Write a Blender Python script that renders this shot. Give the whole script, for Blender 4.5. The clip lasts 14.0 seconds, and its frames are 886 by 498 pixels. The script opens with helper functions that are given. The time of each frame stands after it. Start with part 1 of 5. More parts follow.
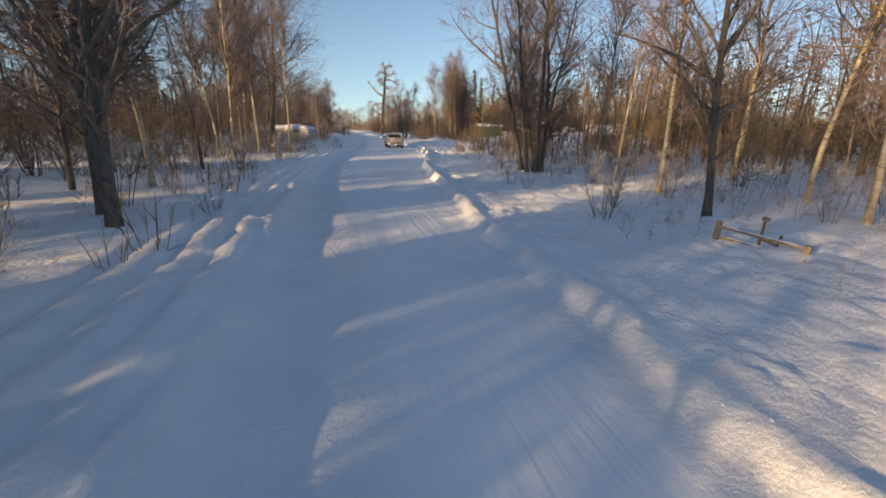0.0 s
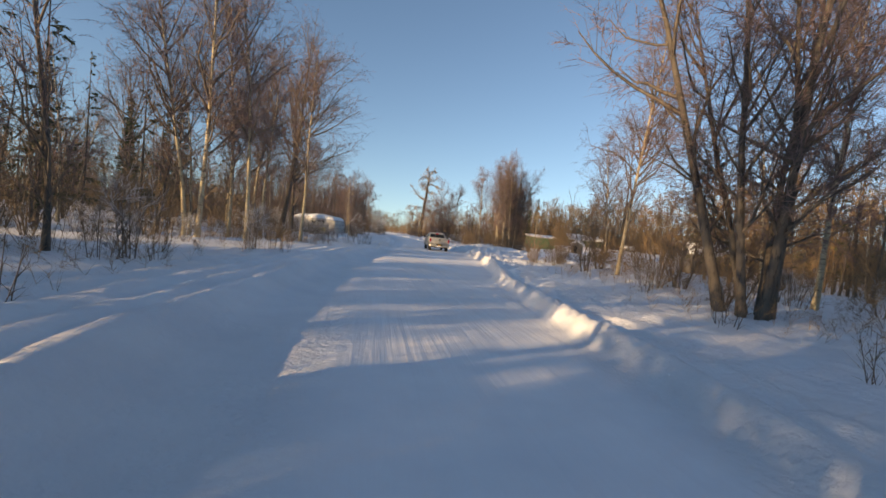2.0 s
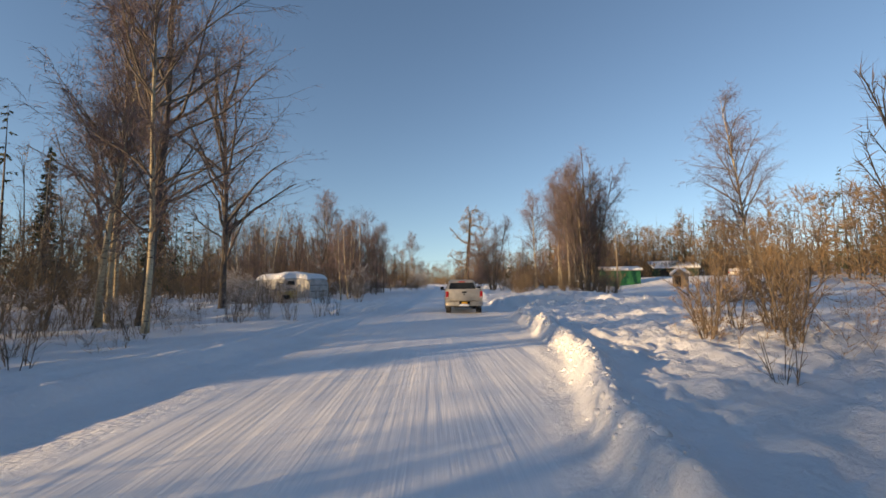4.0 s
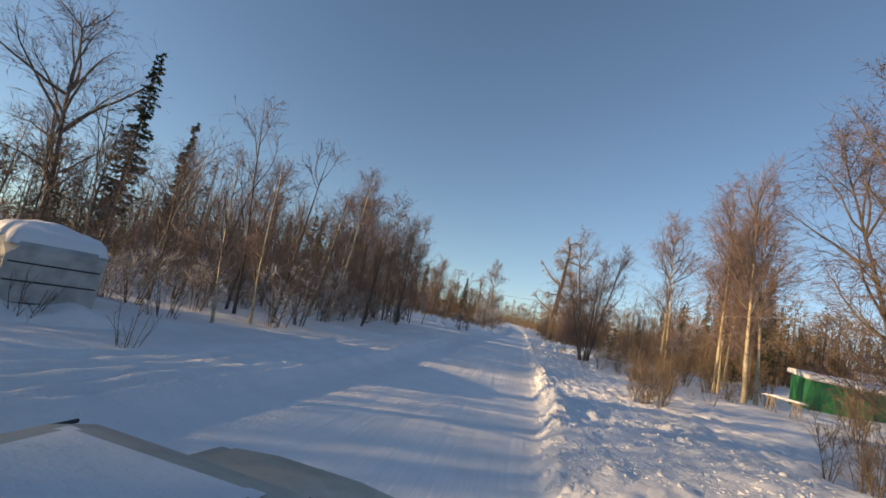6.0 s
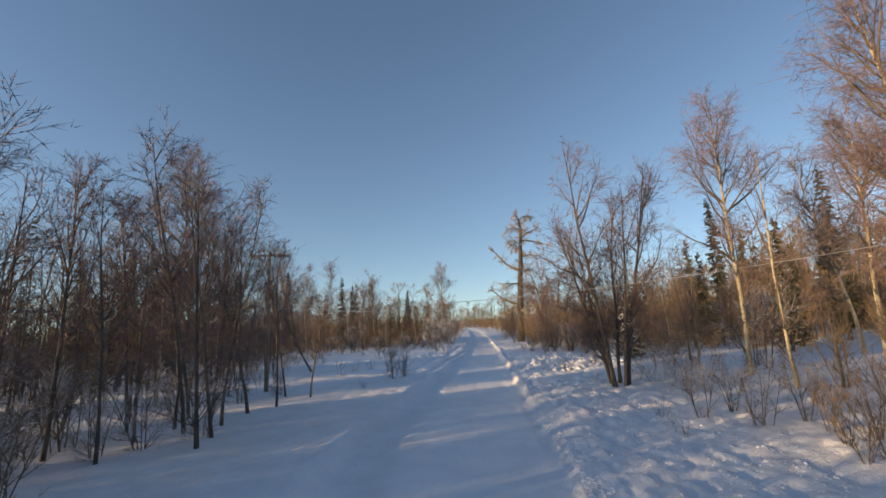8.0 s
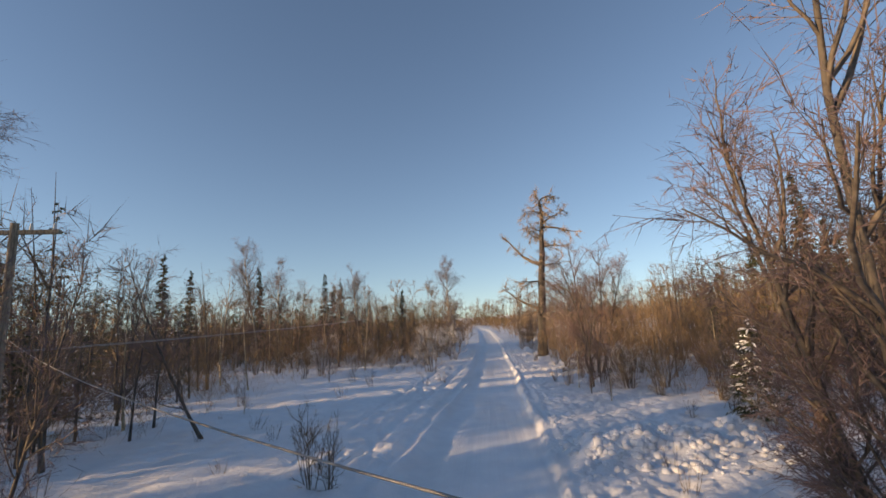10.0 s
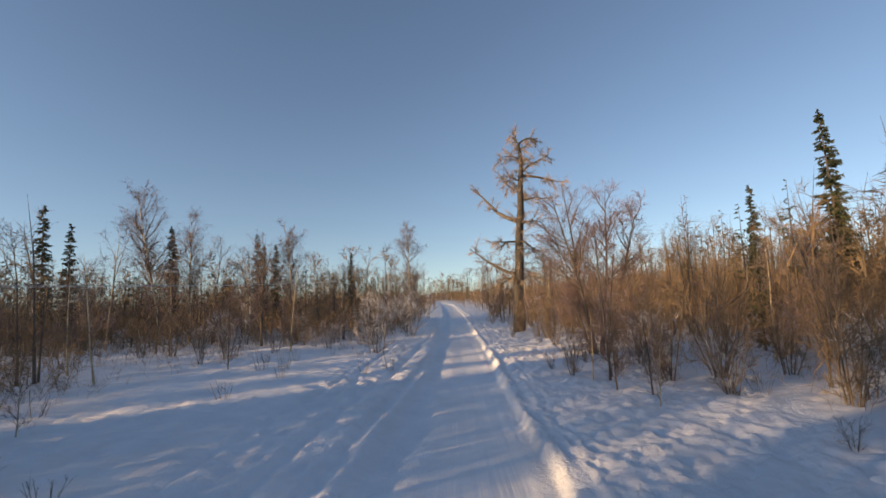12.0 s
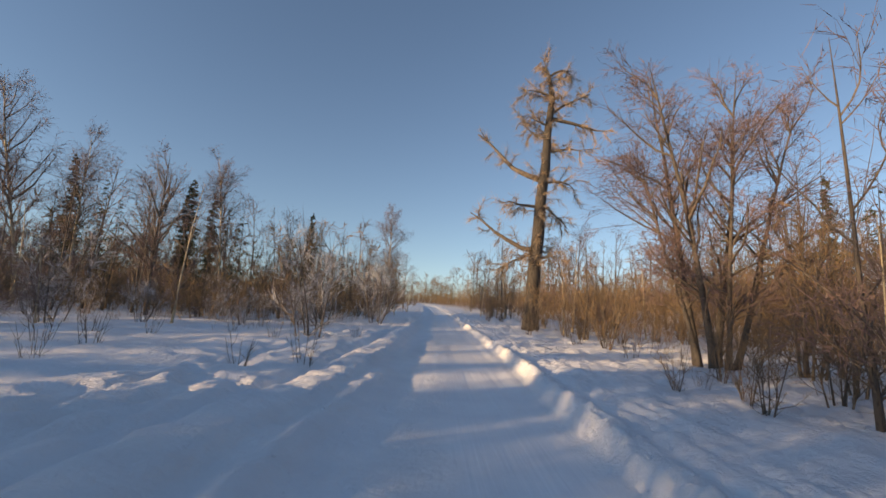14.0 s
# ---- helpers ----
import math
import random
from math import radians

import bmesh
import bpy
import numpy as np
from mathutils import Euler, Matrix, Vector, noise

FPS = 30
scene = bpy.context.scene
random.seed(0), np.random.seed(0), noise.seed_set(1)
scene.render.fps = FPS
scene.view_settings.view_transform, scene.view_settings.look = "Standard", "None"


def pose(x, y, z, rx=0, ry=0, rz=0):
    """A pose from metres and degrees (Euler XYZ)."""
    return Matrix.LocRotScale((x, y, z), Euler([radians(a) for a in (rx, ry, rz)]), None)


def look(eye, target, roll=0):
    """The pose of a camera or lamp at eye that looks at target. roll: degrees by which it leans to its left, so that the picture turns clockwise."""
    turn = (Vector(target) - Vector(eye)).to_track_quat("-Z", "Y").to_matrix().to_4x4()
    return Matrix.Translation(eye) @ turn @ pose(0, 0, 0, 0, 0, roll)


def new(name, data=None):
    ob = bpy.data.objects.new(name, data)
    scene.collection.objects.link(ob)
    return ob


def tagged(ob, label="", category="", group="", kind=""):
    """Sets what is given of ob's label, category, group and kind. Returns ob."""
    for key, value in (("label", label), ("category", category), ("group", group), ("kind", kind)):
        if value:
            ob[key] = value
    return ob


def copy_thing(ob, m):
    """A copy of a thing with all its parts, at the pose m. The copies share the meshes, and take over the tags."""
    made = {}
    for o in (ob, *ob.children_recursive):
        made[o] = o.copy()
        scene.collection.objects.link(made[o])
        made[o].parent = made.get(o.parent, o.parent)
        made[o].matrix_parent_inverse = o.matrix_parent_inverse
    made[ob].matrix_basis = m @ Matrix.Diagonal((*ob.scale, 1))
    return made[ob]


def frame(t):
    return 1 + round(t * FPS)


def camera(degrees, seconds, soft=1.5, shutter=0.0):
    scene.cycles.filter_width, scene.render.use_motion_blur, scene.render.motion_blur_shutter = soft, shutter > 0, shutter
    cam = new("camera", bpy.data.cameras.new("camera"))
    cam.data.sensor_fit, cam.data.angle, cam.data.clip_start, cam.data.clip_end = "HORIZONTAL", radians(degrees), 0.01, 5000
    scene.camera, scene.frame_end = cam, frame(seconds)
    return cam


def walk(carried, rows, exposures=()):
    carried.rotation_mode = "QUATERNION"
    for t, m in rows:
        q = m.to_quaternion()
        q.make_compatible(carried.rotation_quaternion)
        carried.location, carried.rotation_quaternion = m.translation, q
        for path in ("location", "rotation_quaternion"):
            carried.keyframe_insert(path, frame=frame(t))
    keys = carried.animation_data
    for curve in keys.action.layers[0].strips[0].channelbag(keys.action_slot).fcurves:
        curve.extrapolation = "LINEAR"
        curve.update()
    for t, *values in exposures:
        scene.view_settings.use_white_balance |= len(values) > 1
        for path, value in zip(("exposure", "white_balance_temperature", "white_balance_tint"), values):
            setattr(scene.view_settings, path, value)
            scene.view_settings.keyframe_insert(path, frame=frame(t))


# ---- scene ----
# camera and its flight
cam = camera(92.0, 14.0, soft=1.65)
PATH = [
    (0, (0.704, 1.942, 2.597), (1.169, 3.81, 2.054), 1.1),
    (0.5, (0.493, 4.774, 2.005), (1.057, 6.677, 1.762), -3.9),
    (1, (0.61, 8.179, 1.509), (1.176, 10.097, 1.479), -1.1),
    (1.5, (1.285, 12.184, 1.463), (1.73, 14.133, 1.42), 5.9),
    (2, (1.617, 15.761, 1.574), (1.944, 17.733, 1.513), 5.7),
    (4.5, (7.488, 41.212, 1.801), (7.475, 43.196, 2.047), -1.9),
    (5, (8.299, 47.936, 2.543), (8.207, 49.911, 2.848), -2.1),
    (5.5, (9.318, 53.691, 2.908), (9.152, 55.662, 3.199), 2.4),
    (6, (9.781, 59.721, 2.803), (9.383, 61.664, 3.06), 12.1),
    (6.5, (9.917, 65.162, 2.44), (9.497, 67.092, 2.754), 7.9),
    (7, (9.175, 71.466, 2.398), (9.047, 73.43, 2.754), -6.7),
    (7.5, (8.878, 76.067, 3.124), (8.754, 78.033, 3.47), -4.1),
    (8, (9.144, 81.491, 4.081), (9.012, 83.458, 4.421), -2.5),
    (8.5, (9.257, 86.593, 4.773), (9.14, 88.536, 5.232), -1.1),
    (11, (9.541, 103.304, 6.11), (9.327, 105.279, 6.346), -3.5),
    (11.5, (9.523, 106.261, 5.548), (9.465, 108.247, 5.777), -2.1),
    (12, (9.244, 109.83, 4.897), (9.221, 111.82, 5.102), -2.3),
    (12.5, (9.013, 113.469, 4.154), (9.025, 115.452, 4.409), -1.1),
    (13, (8.901, 117.237, 3.532), (8.939, 119.22, 3.792), 0.3),
    (13.5, (8.869, 120.939, 2.959), (8.923, 122.924, 3.201), 0.6),
    (14, (8.927, 124.337, 2.245), (8.965, 126.322, 2.486), 3.0),
]
walk(cam, [(t, look(eye, target, roll)) for t, eye, target, roll in PATH], exposures=[(0.0, 0.74, 7600, 15), (2.2, 0.74, 7450, 15), (4.5, 0.60, 7350, 15), (7.5, 0.60, 7350, 15), (11.0, 0.59, 7650, 20), (14.0, 0.57, 7550, 18)])

# light: a low winter sun from behind the woods on one side, and a clear sky
SUN_TRAVEL = 63.0      # degrees from +y towards +x in which the light travels
SUN_HEIGHT = 10.0
sky_world = bpy.data.worlds.new("winter_sky")
scene.world = sky_world
sky_world.use_nodes = True
wn = sky_world.node_tree
sky = wn.nodes.new("ShaderNodeTexSky")
sky.sky_type, sky.sun_disc = "NISHITA", False
sky.sun_elevation, sky.sun_rotation = radians(SUN_HEIGHT), radians(SUN_TRAVEL + 180)
sky.altitude, sky.air_density, sky.dust_density, sky.ozone_density = 200, 1.0, 0.1, 2.6
# the paler belt of a clear winter horizon: the dome is read a little higher than the eye looks
co, lift_sky = wn.nodes.new("ShaderNodeTexCoord"), wn.nodes.new("ShaderNodeMapping")
lift_sky.inputs["Location"].default_value = (0, 0, 0.07)
wn.links.new(co.outputs["Generated"], lift_sky.inputs[0])
wn.links.new(lift_sky.outputs[0], sky.inputs[0])
wn.links.new(sky.outputs[0], wn.nodes["Background"].inputs[0])
wn.nodes["Background"].inputs[1].default_value = 0.14
sun = new("sun", bpy.data.lights.new("sun", "SUN"))
sun.data.energy, sun.data.angle, sun.data.color = 4.4, radians(0.6), (1.0, 0.745, 0.43)
away = Vector((math.sin(radians(SUN_TRAVEL)), math.cos(radians(SUN_TRAVEL)), -math.tan(radians(SUN_HEIGHT))))
sun.matrix_world = look((-60, 20, 40), Vector((-60, 20, 40)) + away)

# ---- materials ----
def material(name, rough=0.7, metal=0.0):
    m = bpy.data.materials.new(name)
    m.use_nodes = True
    nt = m.node_tree
    b = nt.nodes["Principled BSDF"]
    b.inputs["Roughness"].default_value, b.inputs["Metallic"].default_value = rough, metal
    return m, nt, b


def ramp_noise(nt, scale, stops, detail=4.0, coords="Object", stretch=(1, 1, 1), rough=0.55):
    """Noise through a colour ramp; returns the colour socket and the noise socket."""
    tc, mp = nt.nodes.new("ShaderNodeTexCoord"), nt.nodes.new("ShaderNodeMapping")
    mp.inputs["Scale"].default_value = stretch
    nz, rp = nt.nodes.new("ShaderNodeTexNoise"), nt.nodes.new("ShaderNodeValToRGB")
    nz.inputs["Scale"].default_value, nz.inputs["Detail"].default_value = scale, detail
    nz.inputs["Roughness"].default_value = rough
    nt.links.new(tc.outputs[coords], mp.inputs[0])
    nt.links.new(mp.outputs[0], nz.inputs["Vector"])
    nt.links.new(nz.outputs["Fac"], rp.inputs[0])
    e = rp.color_ramp.elements
    while len(e) < len(stops):
        e.new(0.5)
    for k, (at, col) in enumerate(stops):
        e[k].position, e[k].color = at, (*col, 1)
    return rp.outputs[0], nz.outputs["Fac"]


def mixed(nt, a, b, fac, mode="MIX"):
    mx = nt.nodes.new("ShaderNodeMix")
    mx.data_type, mx.blend_type = "RGBA", mode
    for sock, v in ((mx.inputs[0], fac), (mx.inputs[6], a), (mx.inputs[7], b)):
        if hasattr(v, "links"):
            nt.links.new(v, sock)
        else:
            sock.default_value = v if sock.type == "VALUE" else (*v, 1)
    return mx.outputs[2]


def bumped(nt, b, height, strength=0.4, distance=0.02):
    bp = nt.nodes.new("ShaderNodeBump")
    bp.inputs["Strength"].default_value, bp.inputs["Distance"].default_value = strength, distance
    nt.links.new(height, bp.inputs["Height"])
    nt.links.new(bp.outputs[0], b.inputs["Normal"])


def simple(name, low, high, scale=8.0, rough=0.7, metal=0.0, bump=0.2, stretch=(1, 1, 1), dist=0.01):
    m, nt, b = material(name, rough, metal)
    col, fac = ramp_noise(nt, scale, [(0.35, low), (0.65, high)], stretch=stretch)
    nt.links.new(col, b.inputs["Base Color"])
    if bump:
        bumped(nt, b, fac, bump, dist)
    return m


def snow_material():
    """Packed and loose snow; where the mesh carries a wear value, blade grooves run along the road."""
    m, nt, b = material("snow", 0.7)
    col, _ = ramp_noise(nt, 0.9, [(0.3, (0.80, 0.81, 0.84)), (0.7, (0.90, 0.90, 0.91))], detail=6)
    dirt, _ = ramp_noise(nt, 0.35, [(0.45, (1, 1, 1)), (0.75, (0.93, 0.91, 0.88))], detail=8, stretch=(1, 0.25, 1))
    nt.links.new(mixed(nt, col, dirt, 1.0, "MULTIPLY"), b.inputs["Base Color"])
    _, fine = ramp_noise(nt, 7.0, [(0, (0, 0, 0)), (1, (1, 1, 1))], detail=8, rough=0.7)
    _, crust = ramp_noise(nt, 2.2, [(0, (0, 0, 0)), (1, (1, 1, 1))], detail=5)
    _, groove = ramp_noise(nt, 6.5, [(0, (0, 0, 0)), (1, (1, 1, 1))], detail=3, stretch=(1, 0.03, 1))
    wear = nt.nodes.new("ShaderNodeAttribute")
    wear.attribute_name = "worn"
    sums = []
    grain = nt.nodes.new("ShaderNodeTexVoronoi")
    where = nt.nodes.new("ShaderNodeTexCoord")
    nt.links.new(where.outputs["Object"], grain.inputs["Vector"])
    grain.inputs["Scale"].default_value, grain.inputs["Randomness"].default_value = 10.0, 1.0
    patch, _ = ramp_noise(nt, 0.7, [(0.46, (0, 0, 0)), (0.62, (1, 1, 1))], detail=3)
    crumbs = nt.nodes.new("ShaderNodeMath")
    crumbs.operation = "MULTIPLY"
    nt.links.new(grain.outputs["Distance"], crumbs.inputs[0])
    nt.links.new(patch, crumbs.inputs[1])
    sharp = nt.nodes.new("ShaderNodeTexNoise")
    sharp.noise_type = "RIDGED_MULTIFRACTAL"
    sharp.inputs["Scale"].default_value, sharp.inputs["Detail"].default_value = 2.6, 4.0
    nt.links.new(where.outputs["Object"], sharp.inputs["Vector"])
    broken = nt.nodes.new("ShaderNodeMath")
    broken.operation = "MULTIPLY"
    nt.links.new(sharp.outputs["Fac"], broken.inputs[0])
    nt.links.new(patch, broken.inputs[1])
    for sock, amount in ((fine, 0.7), (crust, 1.1), (crumbs.outputs[0], -0.4), (broken.outputs[0], 0.28)):
        mu = nt.nodes.new("ShaderNodeMath")
        mu.operation, mu.inputs[1].default_value = "MULTIPLY", amount
        nt.links.new(sock, mu.inputs[0])
        sums.append(mu.outputs[0])
    loose = nt.nodes.new("ShaderNodeMath")
    loose.operation = "ADD"
    both_noises = nt.nodes.new("ShaderNodeMath")
    both_noises.operation = "ADD"
    nt.links.new(sums[0], both_noises.inputs[0])
    nt.links.new(sums[1], both_noises.inputs[1])
    chunks = nt.nodes.new("ShaderNodeMath")
    chunks.operation = "ADD"
    nt.links.new(sums[2], chunks.inputs[0])
    nt.links.new(sums[3], chunks.inputs[1])
    nt.links.new(both_noises.outputs[0], loose.inputs[0])
    nt.links.new(chunks.outputs[0], loose.inputs[1])
    pack = nt.nodes.new("ShaderNodeMix")
    nt.links.new(wear.outputs["Fac"], pack.inputs[0])
    nt.links.new(loose.outputs[0], pack.inputs[2])
    soft = nt.nodes.new("ShaderNodeMath")
    soft.operation, soft.inputs[1].default_value = "MULTIPLY", 0.3
    nt.links.new(groove, soft.inputs[0])
    nt.links.new(soft.outputs[0], pack.inputs[3])
    bumped(nt, b, pack.outputs[0], 0.75, 0.08)
    return m


def bark_material(name, pale, mid, dark, bands=True):
    m, nt, b = material(name, 0.85)
    col, n1 = ramp_noise(nt, 3.0, [(0.3, mid), (0.6, pale)], detail=6, stretch=(1, 1, 0.5))
    # pale bark is crossed by dark scars, dark bark split by upright cracks
    mark, n2 = ramp_noise(nt, 9.0, [(0.54, (0, 0, 0)), (0.66, (1, 1, 1))], detail=5, stretch=(0.6, 0.6, 2.0) if bands else (1.6, 1.6, 0.3))
    out = mixed(nt, col, dark, mark)
    nt.links.new(out, b.inputs["Base Color"])
    bumped(nt, b, n2, 0.5, 0.02)
    return m


def twig_material(name, a, c, rime=0.0):
    """Fine twigs; each tree is a little redder or greyer than the next."""
    m, nt, b = material(name, 0.7)
    info, rp = nt.nodes.new("ShaderNodeObjectInfo"), nt.nodes.new("ShaderNodeValToRGB")
    rp.color_ramp.elements[0].color, rp.color_ramp.elements[1].color = (*a, 1), (*c, 1)
    nt.links.new(info.outputs["Random"], rp.inputs[0])
    col, _ = ramp_noise(nt, 1.3, [(0.3, (0.7, 0.7, 0.7)), (0.7, (1.25, 1.2, 1.15))])
    stand, _ = ramp_noise(nt, 0.16, [(0.35, (0.75, 0.78, 0.85)), (0.65, (1.25, 1.13, 0.98))], detail=2)
    tone = mixed(nt, rp.outputs[0], col, 1.0, "MULTIPLY")
    tone = mixed(nt, tone, stand, 1.0, "MULTIPLY")
    if rime:
        ice, _ = ramp_noise(nt, 2.6, [(0.5 - 0.3 * rime, (0, 0, 0)), (0.85 - 0.25 * rime, (1, 1, 1))], detail=5)
        tone = mixed(nt, tone, (0.68, 0.69, 0.72), ice)
    nt.links.new(tone, b.inputs["Base Color"])
    return m


SNOW = snow_material()
BIRCH = bark_material("birch_bark", (0.56, 0.47, 0.31), (0.36, 0.29, 0.19), (0.07, 0.055, 0.045))
DARK_BARK = bark_material("dark_bark", (0.13, 0.107, 0.085), (0.08, 0.066, 0.055), (0.035, 0.029, 0.025), False)
SNAG_BARK = bark_material("snag_bark", (0.075, 0.063, 0.052), (0.045, 0.038, 0.032), (0.025, 0.021, 0.018), False)
LIMB = simple("limb_bark", (0.09, 0.07, 0.055), (0.2, 0.16, 0.12), 6.0, 0.85)
TWIG = twig_material("birch_twigs", (0.16, 0.12, 0.122), (0.24, 0.168, 0.163))
BRUSH = twig_material("willow_twigs", (0.165, 0.122, 0.074), (0.285, 0.198, 0.108))
PALE_TWIG = twig_material("frosted_twigs", (0.3, 0.24, 0.17), (0.42, 0.33, 0.24))
FROST = twig_material("snowy_twigs", (0.16, 0.12, 0.08), (0.26, 0.19, 0.12), 0.62)
NEEDLES = twig_material("spruce_needles", (0.035, 0.05, 0.022), (0.065, 0.075, 0.03))

# ---- the ground: one sheet of snow with the ploughed road in it ----
EDGE_Y = (-60, 5, 20, 35, 43, 50, 58, 80, 100, 118, 130, 145, 200, 270, 330, 400, 600, 3000)
EDGE_L = (-1.2, -0.5, -0.4, 0.0, 1.4, 2.5, 3.5, 4.9, 5.1, 6.4, 7.6, 7.9, 8.2, 6.6, 1.5, -18, -90, -900)
EDGE_R = (3.2, 3.95, 5.2, 7.1, 9.6, 10.3, 10.65, 11.5, 11.6, 11.8, 12.0, 12.1, 12.0, 10.2, 5.0, -14, -86, -896)


def smooth_table(y, values):
    """The table read at y, averaged over some metres either way."""
    return sum(np.interp(y + o, EDGE_Y, values) for o in (-6, -3, 0, 3, 6)) / 5


def step(a, b, v):
    w = np.clip((v - a) / (b - a), 0, 1)
    return w * w * (3 - 2 * w)


def lattice(seed, n=256):
    return np.random.RandomState(seed).rand(n, n)


LATTICES = [lattice(k) for k in range(6)]


def vnoise(x, y, k=0):
    """Smooth value noise, -1 to 1, one lump per unit."""
    g = LATTICES[k % 6]
    xi, yi = np.floor(x).astype(int), np.floor(y).astype(int)
    fx, fy = x - xi, y - yi
    fx, fy = fx * fx * (3 - 2 * fx), fy * fy * (3 - 2 * fy)
    a, b = g[xi % 256, yi % 256], g[(xi + 1) % 256, yi % 256]
    c, d = g[xi % 256, (yi + 1) % 256], g[(xi + 1) % 256, (yi + 1) % 256]
    return 2 * ((a * (1 - fx) + b * fx) * (1 - fy) + (c * (1 - fx) + d * fx) * fy) - 1


def ground_height(x, y):
    x, y = np.asarray(x, float), np.asarray(y, float)
    xl, xr = smooth_table(y, EDGE_L), smooth_table(y, EDGE_R)
    xl = xl + 0.12 * vnoise(y / 3.1, y * 0 + 3, 1)
    xr = xr + 0.16 * vnoise(y / 2.3, y * 0 + 9, 2)
    near = np.exp(-((x - 6) / 60.0) ** 2)
    # the fields
    left, right = step(0.0, 0.9, xl - x), step(-0.2, 0.7, x - xr)
    field = 0.28 - 0.13 * step(0, 0.6, x - xr) * (1 - step(40, 56, y)) + 0.08 * vnoise(x / 5, y / 5, 0) + 0.04 * vnoise(x / 1.7, y / 1.7, 1) + 0.03 * vnoise(x / 0.55, y / 0.55, 2)
    far = step(15, 120, np.abs(x - 6))
    field = field + far * 1.2 * vnoise(x / 60, y / 70, 3)
    # trampled snow beside the road on the open side
    rough = step(0.2, 1.0, x - xr) * (1 - step(8, 16, x - xr))
    field = field + rough * (0.03 * vnoise(x / 1.1, y / 1.1, 4) + 0.06 * np.abs(vnoise(x / 0.24, y / 0.26, 3)) + 0.06 * np.abs(vnoise(x / 0.7, y / 0.8, 5)) + 0.06 * np.abs(vnoise(x / 0.34, y / 0.55, 1)) + 0.03 * vnoise(x / 0.2, y / 0.2, 2)) * (0.85 + 0.3 * step(36, 44, y) + 0.5 * step(36, 42, y) * (1 - step(54, 60, y)))
    pits = step(0.1, 0.55, vnoise(x / 0.4, y / 0.55, 2)) * step(-0.3, 0.3, vnoise(x / 3.5, y / 4.5, 4))
    field = field - 0.075 * rough * pits
    churned = step(0.3, 1.0, xl - x) * (1 - step(4, 9, xl - x)) * (0.35 + 0.25 * step(40, 60, y) + 0.4 * step(108, 116, y))
    field = field + churned * (0.05 * np.abs(vnoise(x / 0.5, y / 0.7, 3)) + 0.04 * vnoise(x / 0.25, y / 0.3, 4) - 0.06 * pits)
    crust = step(0.5, 2.0, xl - x) * (1 - step(18, 26, xl - x)) * step(108, 114, y) * (1 - step(146, 154, y))
    field = field + crust * (0.07 * np.abs(vnoise(x / 0.8, y / 0.9, 1)) + 0.05 * vnoise(x / 0.45, y / 0.5, 3) - 0.06 * pits)
    # driveway that leaves the road
    near_side = 55.0 + 0.9 * np.minimum(x - 10.3, 5.2) + 0.35 * vnoise(x / 1.3, x * 0 + 2, 1)
    far_side = 63.3 + 0.33 * (x - 10.5) + 0.3 * vnoise(x / 1.1, x * 0 + 7, 2)
    inner = np.minimum(np.minimum(y - near_side, far_side - y), 18.8 + 0.5 * vnoise(y / 1.4, y * 0, 3) - x)
    field = field * (1 - 0.92 * step(-0.15, 0.45, inner))
    heap = 0.34 * np.exp(-((inner + 0.35) / 0.42) ** 2) * step(0.1, 0.8, x - xr)
    field = field + heap * (0.8 + 0.5 * vnoise(x / 0.8, y / 0.8, 0) + 0.35 * np.abs(vnoise(x / 0.35, y / 0.35, 4)))
    # a low rise behind the sheds, and a swell on the other side
    field = field + 0.45 * step(15, 32, x) * step(72, 92, y) * (1 - step(112, 140, y))
    field = field + 1.5 * step(34, 48, x) * step(84, 106, y)
    # bank between the driveway and the birch clump
    field = field + 0.55 * np.exp(-(((x - 17) / 5.5) ** 2 + ((y - 69) / 3.2) ** 2))
    # old wheel tracks that come into the road from the open field
    for off, wide, deep, y0 in ((0.85, 0.33, 0.2, 108), (2.5, 0.26, 0.19, 108), (4.9, 0.2, 0.15, 110)):
        bend = off + 0.015 * np.maximum(135 - y, 0) - 0.06 * np.maximum(y - 132, 0)
        track = np.exp(-(((xl - x) - bend) / wide) ** 4) * step(y0, y0 + 8, y) * (1 - step(146, 156, y))
        field = field - deep * track
    # narrow runner tracks beside the road at the start
    for off in (0.75, 1.4, 2.15, 2.9):
        track = np.exp(-(((xl - x) - off - 0.25 * vnoise(y / 9, y * 0, 3)) / 0.15) ** 2) * (1 - step(74, 84, y))
        field = field - 0.16 * track * (0.75 + 0.4 * vnoise(y / 0.8, y * 0 + off * 7, 2))
    # road bed
    u = (x - xl) / (xr - xl)
    bed = 0.012 * vnoise(x / 0.16, y / 9, 2) * step(0.12, 0.3, u) + 0.02 * vnoise(x / 1.3, y / 4, 1) - 0.05 * np.exp(-((u - 0.12) / 0.1) ** 2)
    h = bed * (1 - left) * (1 - right) + field * np.maximum(left, right)
    # ploughed ridges: steep towards the road, broken into lumps
    rugged = 0.5 + 0.5 * step(14, 40, y)
    lump = 0.8 + rugged * (0.28 * vnoise(x / 0.9, y / 1.4, 3) + 0.42 * np.abs(vnoise(x / 0.42, y / 0.5, 4))) + 0.26 * np.abs(vnoise(x / 0.2, y / 0.24, 1))
    gap = 1 - 0.97 * np.exp(-((y - 59.3) / 4.3) ** 6) - 0.55 * np.exp(-((y - 100) / 9.0) ** 2)
